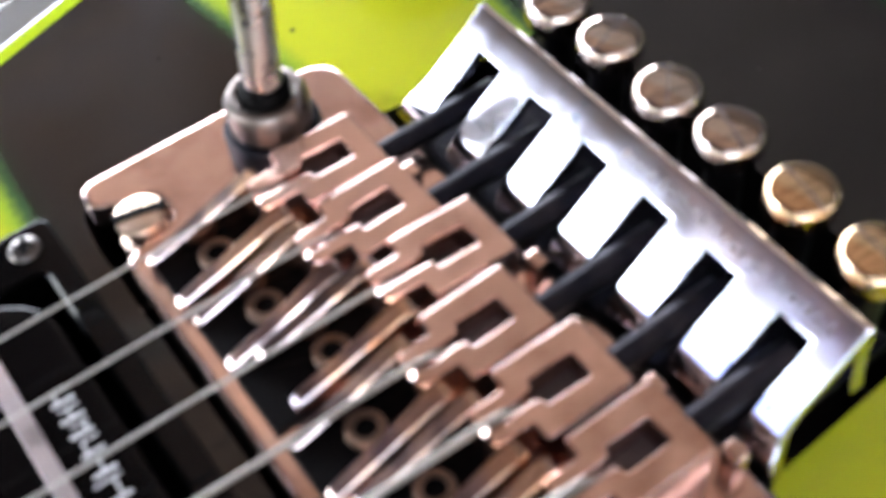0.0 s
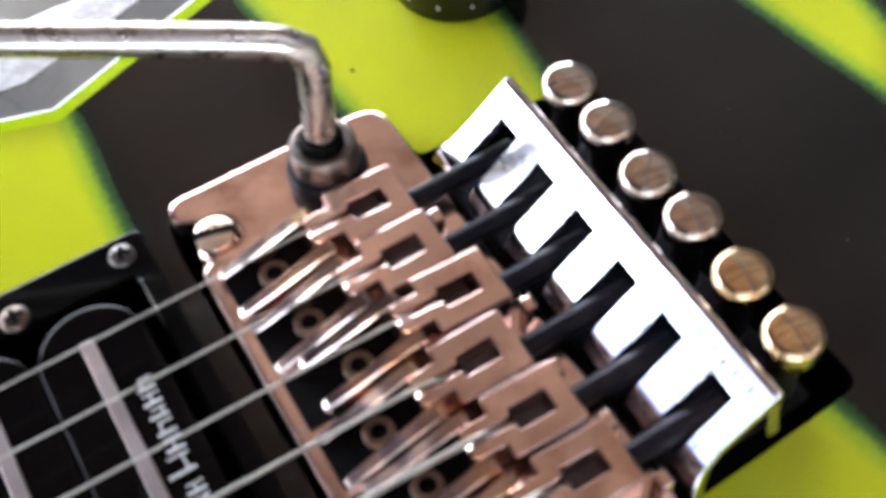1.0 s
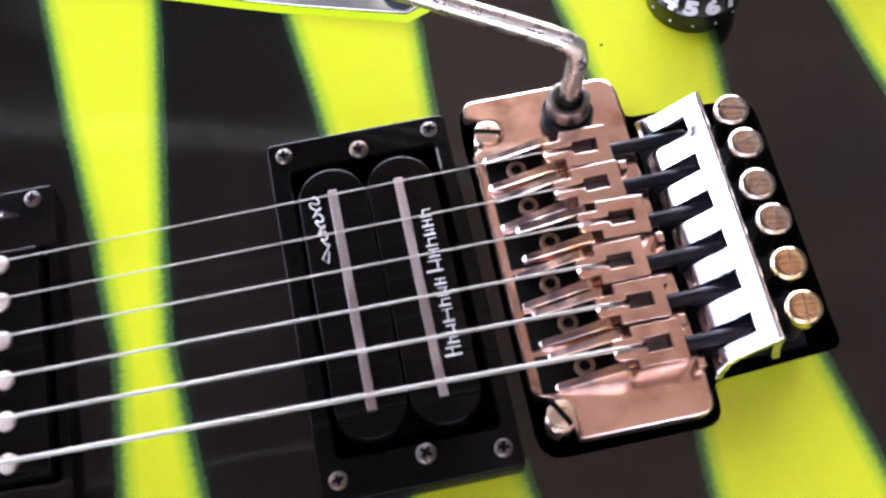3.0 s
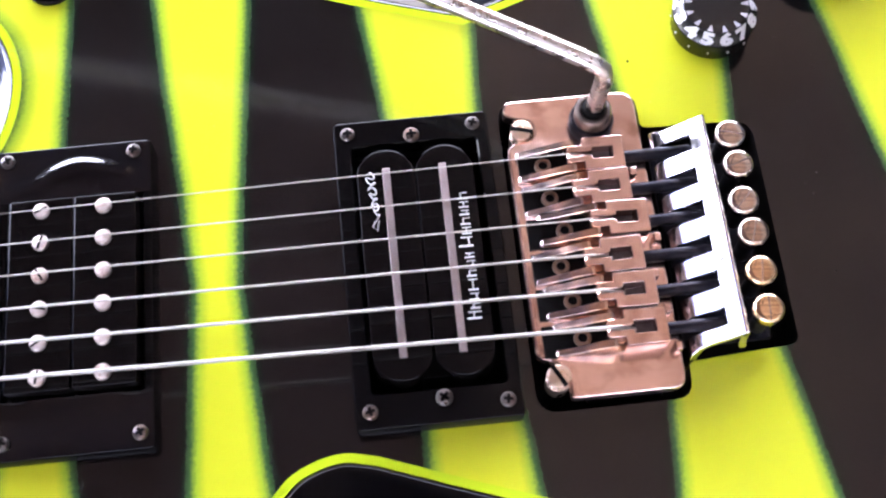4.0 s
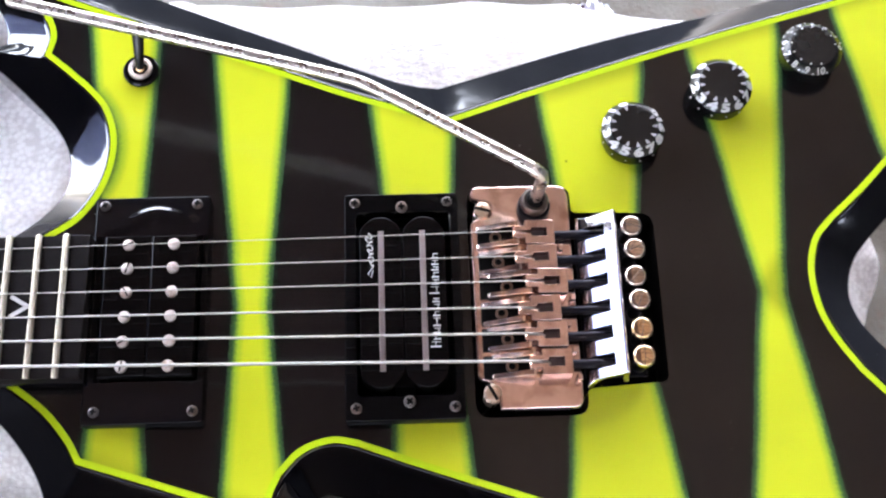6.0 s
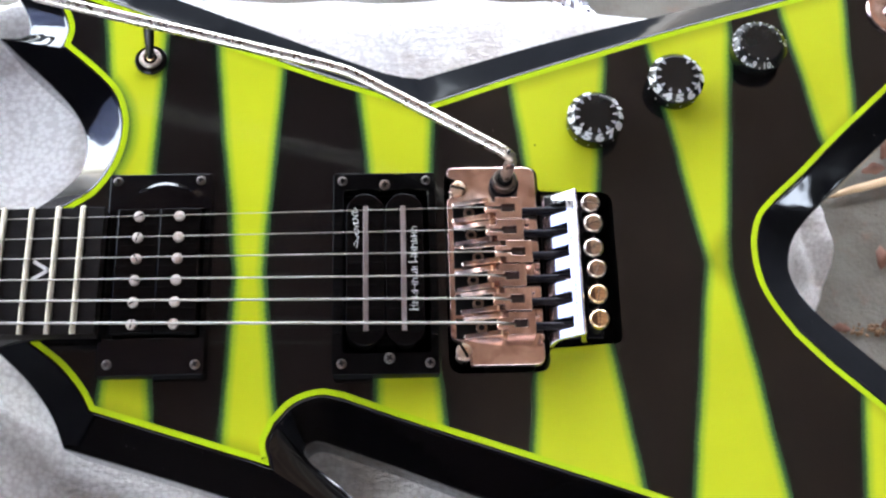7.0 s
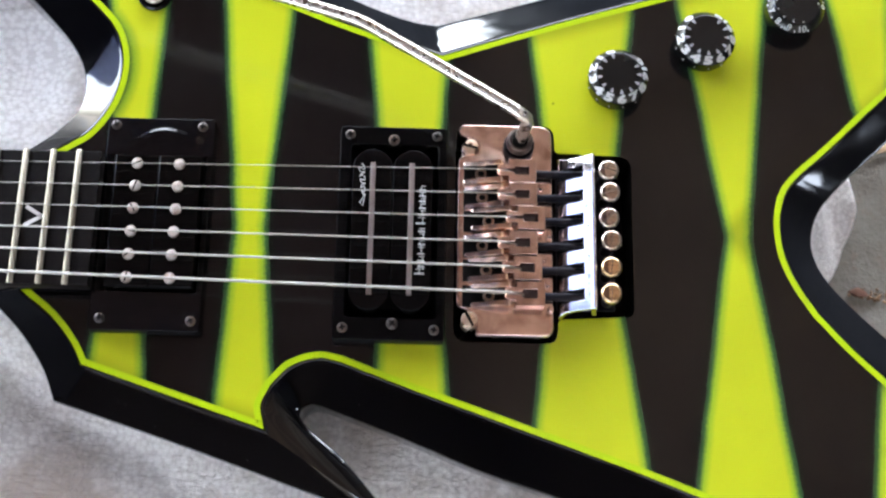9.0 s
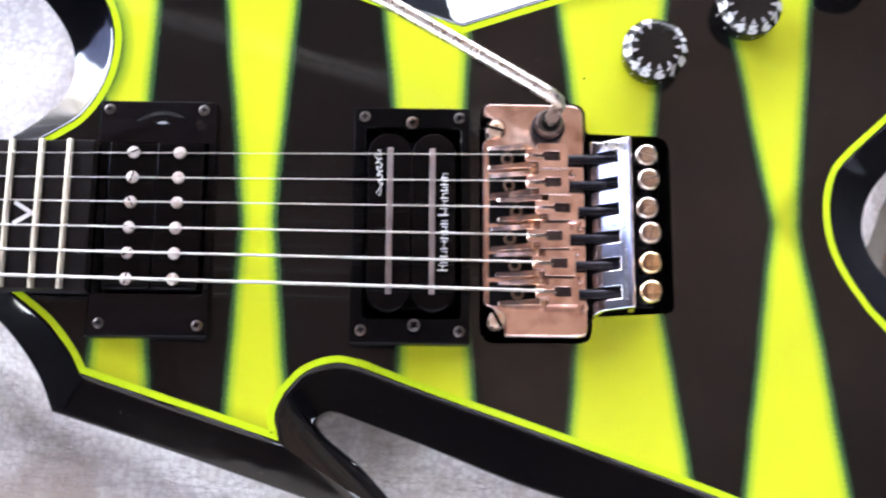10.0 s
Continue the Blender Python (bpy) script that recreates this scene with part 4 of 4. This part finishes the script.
            cols.append(col)
        return cols

    top, low = shell(0), shell(2.0)

    def solid(i, j):
        ya, yb = cuts[i], cuts[i + 1]
        if steps[j + 1] <= slot_end + 0.01 and any(a - 1e-6 <= ya and yb <= b + 1e-6 for a, b in slots):
            return False
        return True

    ni, nj = len(cuts) - 1, len(steps) - 1
    for i in range(ni):
        for j in range(nj):
            if not solid(i, j):
                continue
            bm.faces.new((top[i][j], top[i + 1][j], top[i + 1][j + 1], top[i][j + 1]))
            bm.faces.new((low[i][j], low[i][j + 1], low[i + 1][j + 1], low[i + 1][j]))
            if i == 0 or not solid(i - 1, j):
                bm.faces.new((top[i][j], top[i][j + 1], low[i][j + 1], low[i][j]))
            if i == ni - 1 or not solid(i + 1, j):
                bm.faces.new((top[i + 1][j + 1], top[i + 1][j], low[i + 1][j], low[i + 1][j + 1]))
            if j == 0 or not solid(i, j - 1):
                bm.faces.new((top[i + 1][j], top[i][j], low[i][j], low[i + 1][j]))
            if j == nj - 1:
                bm.faces.new((top[i][j + 1], top[i + 1][j + 1], low[i + 1][j + 1], low[i][j + 1]))
    tuner = part("fine_tuner_plate", bm, M_CHROME, base, "mirror-bright chrome plate with six slots", 40)
    edge = tuner.modifiers.new("rounded_edges", "BEVEL")
    edge.width, edge.segments, edge.limit_method, edge.angle_limit = 0.0009, 3, "ANGLE", radians(50)
    # worn engraving along the crest: plain strokes
    rng = random.Random(12)
    along = -30.5
    while along < 2:
        w = rng.uniform(0.5, 1.3)
        bm = bmesh.new()
        block(bm, -0.7, 0, -0.05, rng.uniform(0.2, 0.9), w * 0.45, 0.05, 0.01, pose(61.0 * MM, along * MM, 14.76 * MM, 0, -38.2, 0))
        part("engraved_stroke", bm, M_SCREW, tuner)
        along += w + (1.2 if rng.random() < 0.15 else 0.25)
    bm = bmesh.new()
    block(bm, 49.5, -31, 1.0, 73, 29, 2.6, 0.3)
    part("plate_foot", bm, M_DARKSTEEL, base)
    # thumb screws
    for k in range(6):
        y = (23.9, 13.8, 3.4, -6.8, -17.2, -27.7)[k]
        m = pose((68.8 + 0.14 * k) * MM, y * MM, 0, (1.5, -1.0, 0.8, -1.8, 0.6, 1.2)[k], (1.0, 2.2, -0.6, 1.4, 0.2, -1.0)[k], 0)
        bm = bmesh.new()
        lathe(bm, [(2.3, 4), (2.3, 14.9), (2.9, 15.2), (2.9, 15.6)], 20, m)
        part("tuner_shaft", bm, M_DARKSTEEL, base, "blackened threaded shaft", 40)
        bm = bmesh.new()
        lathe(bm, [(3.2, 15.2), (3.9, 15.4), (4.1, 15.9), (4.1, 17.5), (4.08, 18.2), (3.97, 18.65), (3.72, 18.95), (3.35, 19.12), (2.6, 19.24), (1.4, 19.35), (0.1, 19.4)], 44, m,
              lambda i, r, z: (0.02 if i % 2 else -0.014) if 4.0 < r and z < 18.5 else 0)
        # tint chosen by the reflection each head shows
        part("thumb_screw", bm, M_THUMB if k > 3 else M_THUMB_DIM, base, "knurled fine tuner screw of tarnished chrome, reflected tone put into its colour", 40)
        bm = bmesh.new()
        block(bm, -3.5, -0.13, 18.4, 3.5, 0.13, 19.43, 0.05, m @ pose(0, 0, 0, 0, 0, (-15, 20, 45, 70, 80, 85)[k]))
        part("slot", bm, M_CLAMP, base)
    # pivot studs
    for x, y, turn in ((13.7, 36.9, -15), (14.2, -36.8, 118)):
        m = pose(x * MM, y * MM, 0, 0, 0, turn)
        bm = bmesh.new()
        lathe(bm, [(3.2, -3), (3.2, 2.4), (2.4, 2.8), (2.4, 4.6), (3.1, 5.0), (3.3, 5.5), (3.3, 6.0), (3.1, 6.4), (2.5, 6.65), (0.1, 6.8)], 28, m)
        part("pivot_stud", bm, M_STUD, base, "slotted brass-tinted pivot stud")
        bm = bmesh.new()
        block(bm, -3.25, -0.62, 6.0, 3.25, 0.62, 6.86, 0.05, m)
        part("slot", bm, M_PIT, base)
    # arm socket
    m = pose(33.7 * MM, 37.2 * MM, 0)
    bm = bmesh.new()
    lathe(bm, [(5.3, 6), (5.4, 8.2), (5.0, 8.8), (5.0, 9.6), (5.35, 10.2), (5.35, 13.6), (4.9, 14.4), (4.2, 14.6), (3.5, 14.4), (3.3, 12.5)], 32, m)
    part("arm_socket", bm, M_SOCKET, base, "tarnished collar of the tremolo arm")
    bm = bmesh.new()
    lathe(bm, [(6.3, 5.2), (6.4, 8.6), (6.0, 9.4), (5.2, 9.6)], 32, m)
    part("socket_skirt", bm, M_DARKSTEEL, base, "blackened skirt round the arm collar")
    bm = bmesh.new()
    lathe(bm, [(3.2, 9), (3.2, 15.6), (3.0, 16.0), (2.7, 16.2)], 24, m)
    part("socket_sleeve", bm, M_PIT, base)


tremolo()


def tremolo_arm():
    bm = bmesh.new()
    path = [(33.7, 37.2, 8), (34.0, 37.4, 18), (34.8, 37.7, 25), (35.2, 38.2, 29.4), (34.7, 38.9, 32.2), (32.2, 40.3, 33.9), (28, 42.6, 34.7), (-24, 70.4, 41.2), (-31.4, 74.0, 42.1), (-39, 76.6, 42.4), (-165, 113.4, 41.6)]
    fine = glide(path, 70)
    tube(bm, fine, 2.5, 20)
    m = Matrix.Translation(Vector(fine[-1]) * MM)
    bmesh.ops.create_uvsphere(bm, u_segments=18, v_segments=10, radius=2.49 * MM, matrix=m)
    part("tremolo_arm", bm, M_ARM, guitar, "bent chrome tremolo arm bar", 60)


tremolo_arm()


def digit_mesh(text, size, bold, wide):
    cu = bpy.data.curves.new("digit", "FONT")
    cu.body, cu.size, cu.align_x, cu.align_y = text, size, "CENTER", "CENTER"
    cu.offset, cu.extrude, cu.resolution_u = size * bold, 0.00004, 2
    tmp = bpy.data.objects.new("digit", cu)
    scene.collection.objects.link(tmp)
    bpy.context.view_layer.update()
    me = bpy.data.meshes.new_from_object(tmp.evaluated_get(bpy.context.evaluated_depsgraph_get()))
    bpy.data.objects.remove(tmp)
    bpy.data.curves.remove(cu)
    me.transform(Matrix.Diagonal((wide, 1.0, 1.0, 1.0)))
    me.materials.clear()
    me.materials.append(M_WHITE)
    return me


DIGITS = {k: digit_mesh(str(k), 0.0046, 0.06, 1.6) for k in range(11)}
SMALL = {k: digit_mesh(str(k), 0.0040, 0.01, 1.0) for k in range(11)}


def mark_mesh(name, outline, material):
    bm = bmesh.new()
    prism(bm, outline, -0.1, 0.06)
    me = bpy.data.meshes.new(name)
    bm.to_mesh(me)
    bm.free()
    me.materials.append(material)
    return me


POINTER = mark_mesh("pointer_mark", [(1.05, -0.85), (1.05, 0.85), (-1.05, 0.2), (-1.05, -0.2)], M_GREY)
DOT = mark_mesh("dot_mark", [(0.35, -0.3), (0.35, 0.3), (-0.35, 0.25), (-0.35, -0.25)], M_WHITE)


def control_knob(x, y, turn, bold=True):
    """A squat cylinder with a chamfered shoulder, numerals round the shoulder and pointers on its flat top."""
    m = pose(x * MM, y * MM, 0, 0, 0, turn)
    bm = bmesh.new()
    lathe(bm, [(10.6, 0.3), (11.8, 0.6), (12.0, 1.2), (12.6, 7.5), (12.65, 8.1), (12.5, 8.55), (10.0, 10.9), (9.7, 11.2), (9.4, 11.3), (7.5, 11.3), (7.3, 11.25), (6.9, 11.25), (0.1, 11.25)], 72, m,
          lambda i, r, z: (0.008 if i % 2 else -0.008) if 11.5 < r and 1 < z < 7 else 0)
    knob = part("control_knob", bm, M_KNOB, guitar, "black cylindrical knob with white numerals" if bold else "black cylindrical knob with thin white numerals")
    slope = math.degrees(math.atan2(2.35, 2.5))

    def mark(name, mesh, a, r, z, tilt, quarter=0):
        ob = new(name, mesh)
        ob.parent = knob
        ob.matrix_local = m @ pose(0, 0, 0, 0, 0, a) @ pose(r * MM, 0, z * MM, 0, tilt, 0) @ pose(0, 0, 0, 0, 0, quarter)

    for k in range(11):
        a = 90 + 28 * k
        if bold:
            mark("numeral", DIGITS[k], a, 11.26, 9.74, slope, 90)
            mark("dot", DOT, a + 6, 12.4, 4.4, 85)
            mark("pointer", POINTER, a, 8.35, 11.3, 0)
        else:
            mark("numeral", SMALL[k], a, 11.5, 9.5, slope, 90)
            mark("dot", DOT, a + 13, 12.3, 8.76, slope)
            mark("shoulder_dot", DOT, a + 4, 9.0, 11.3, 0)


control_knob(75.8, 69.7, 17)
control_knob(113.8, 88.9, 41)
control_knob(153.6, 105.4, -92, False)


def toggle_switch():
    x, y = -123.6, 105.8
    bm = bmesh.new()
    lathe(bm, [(7.3, 0.1), (7.3, 1.4), (6.9, 1.9), (5.0, 2.0)], 36, pose(x * MM, y * MM, 0))
    base = part("toggle_switch", bm, M_RING, guitar, "toggle switch with black bat lever and chrome nut")
    bm = bmesh.new()
    lathe(bm, [(4.9, 1.5), (4.9, 3.0), (4.6, 3.5), (3.7, 3.6), (3.2, 3.2), (3.1, 2.2), (0.1, 2.1)], 28, pose(x * MM, y * MM, 0))
    part("nut", bm, M_POLE, base, "bright steel nut")
    bm = bmesh.new()
    lathe(bm, [(3.05, 2.15), (3.05, 2.3), (0.1, 2.32)], 20, pose(x * MM, y * MM, 0))
    part("recess", bm, M_PIT, base)
    bm = bmesh.new()
    bmesh.ops.create_uvsphere(bm, u_segments=18, v_segments=12, radius=2.1 * MM, matrix=pose(x * MM, y * MM, 2.6 * MM))
    part("pivot_ball", bm, M_THUMB, base, "brass-tinted pivot ball", 60)
    bm = bmesh.new()
    d = [(x, y, 3.2), (x + 0.3, y + 2.2, 7), (x + 0.7, y + 5.0, 11.0), (x + 1.0, y + 8.0, 15.0), (x + 1.2, y + 9.6, 17.2)]
    tube(bm, d, 1.7, 14, 2.7)
    bmesh.ops.create_uvsphere(bm, u_segments=14, v_segments=8, radius=2.7 * MM, matrix=Matrix.Translation(Vector(d[-1]) * MM))
    part("lever", bm, M_KNOB, base, "black bat lever", 60)


toggle_switch()


def output_jack():
    m = pose(223.5 * MM, 128.5 * MM, 0)
    bm = bmesh.new()
    lathe(bm, [(14.2, 0.1), (14.2, 1.3), (13.6, 2.0), (6.5, 2.4), (6.3, 2.3)], 44, m)
    jack = part("output_jack", bm, M_NICKEL, guitar, "round nickel jack plate")
    bm = bmesh.new()
    lathe(bm, [(5.6, 2.0), (5.6, 4.0), (5.0, 4.6), (3.4, 4.6), (3.2, 2.0)], 30, m)
    part("nut", bm, M_CHROME, jack)
    bm = bmesh.new()
    lathe(bm, [(3.1, 2.2), (3.1, 2.6), (0.1, 2.62)], 20, m)
    part("socket", bm, M_PIT, jack)


output_jack()

# a tiny chip in the lacquer
bm = bmesh.new()
prism(bm, disc(0.42, 9, 49.1, 60.3), 0.0, 0.06, 0.02)
part("chip", bm, M_PIT, guitar, "tiny dark chip in the lacquer")


# ---------------------------------------------------------------- on the floor
def dry_leaf(x, y, size, turn, curl, seed):
    rng = random.Random(seed)
    bm = bmesh.new()
    n = 10
    left, mid, right = [], [], []
    for k in range(n + 1):
        t = k / n
        w = size * 0.21 * math.sin(math.pi * min(1, t * 1.02)) ** 0.8 * (1 + 0.25 * rng.uniform(-1, 1))
        z = size * curl * math.sin(t * 3.0)
        left.append(bm.verts.new((t * size, w, z + w * 0.5)))
        mid.append(bm.verts.new((t * size, 0, z)))
        right.append(bm.verts.new((t * size, -w, z + w * 0.4)))
    bridge(bm, left, mid, False)
    bridge(bm, mid, right, False)
    ob = finish("dry_leaf", bm, M_LEAF, smooth=60)
    ob.modifiers.new("thickness", "SOLIDIFY").thickness = 0.0006
    ob.matrix_world = pose(x, y, -0.1985, 0, 0, turn)
    return tagged(ob, "curled brown dry leaf on the concrete", "leaf", "fallen leaves")


dry_leaf(0.278, 0.074, 0.016, 84, 0.10, 1)
dry_leaf(0.276, 0.1395, 0.016, 10, 0.08, 2)
dry_leaf(0.290, 0.148, 0.018, 60, 0.12, 3)
dry_leaf(0.254, 0.036, 0.012, 170, 0.10, 4)
dry_leaf(0.272, 0.038, 0.012, 20, 0.08, 5)


def flat_stick():
    """A split strip of pale wood with a pointed end."""
    bm = bmesh.new()
    mid = glide([(252.5, 122.0), (262, 125.4), (276, 129.0), (296, 134.0), (345, 143.0)], 22)
    rings = []
    for k, (x, y) in enumerate(mid):
        t = k / 21
        w = 0.3 + 2.4 * min(1.0, t * 5) ** 0.6 + 0.4 * noise.noise(Vector((t * 9, 0, 1)))
        z = -198.2 + 1.0 * math.sin(t * 3)
        rings.append(ring_of(bm, [((x + 0.25 * v) * MM, (y - v) * MM, (z + h) * MM) for v, h in ((-w, 0.1), (-w * 0.8, 0.7), (w * 0.2, 0.9), (w * 0.9, 0.6), (w, 0.0), (0, -0.4))]))
    for a, b in zip(rings, rings[1:]):
        bridge(bm, a, b)
    bm.faces.new(rings[0][::-1])
    bm.faces.new(rings[-1])
    tagged(finish("wood_strip", bm, M_STICK, smooth=50), "pale split wood strip lying on the concrete", "stick")


flat_stick()


def foil_scrap():
    """A crumpled scrap of silvery plastic beside the towel."""
    bm = bmesh.new()
    bmesh.ops.create_icosphere(bm, subdivisions=4, radius=1.0)
    for v in bm.verts:
        p = v.co.copy()
        k = 1 + 0.5 * noise.noise(p * 2.1) + 0.28 * noise.noise(p * 5.0 + Vector((3, 1, 0)))
        v.co = Vector((p.x * 0.011 * k, p.y * 0.020 * k, max(p.z, -0.6) * 0.010 * k))
    ob = finish("plastic_scrap", bm, M_FOIL, smooth=12)
    ob.matrix_world = pose(SCRAP[0], SCRAP[1], -0.192, 0, 0, 28)
    tagged(ob, "crumpled silvery grey plastic scrap beside the towel", "litter")


SCRAP = (0.105, 0.243)
foil_scrap()


def dirt_line():
    """Crumbs of brown dirt gathered along a joint of the concrete."""
    rng = random.Random(8)
    bm = bmesh.new()
    for k in range(260):
        x = rng.uniform(0.243, 0.42)
        y = 0.036 + 0.03 * (x - 0.25) + rng.gauss(0, 0.0022)
        r = rng.uniform(0.0005, 0.0016)
        m = pose(x, y, -0.1995, rng.uniform(0, 360), rng.uniform(0, 360), rng.uniform(0, 360)) @ Matrix.Diagonal((r * 1.6, r, r * 0.7, 1))
        bmesh.ops.create_icosphere(bm, subdivisions=1, radius=1.0, matrix=m)
    tagged(finish("dirt", bm, M_DIRT, smooth=10), "brown dirt crumbs along a joint in the concrete", "dirt", kind="stuff")


dirt_line()
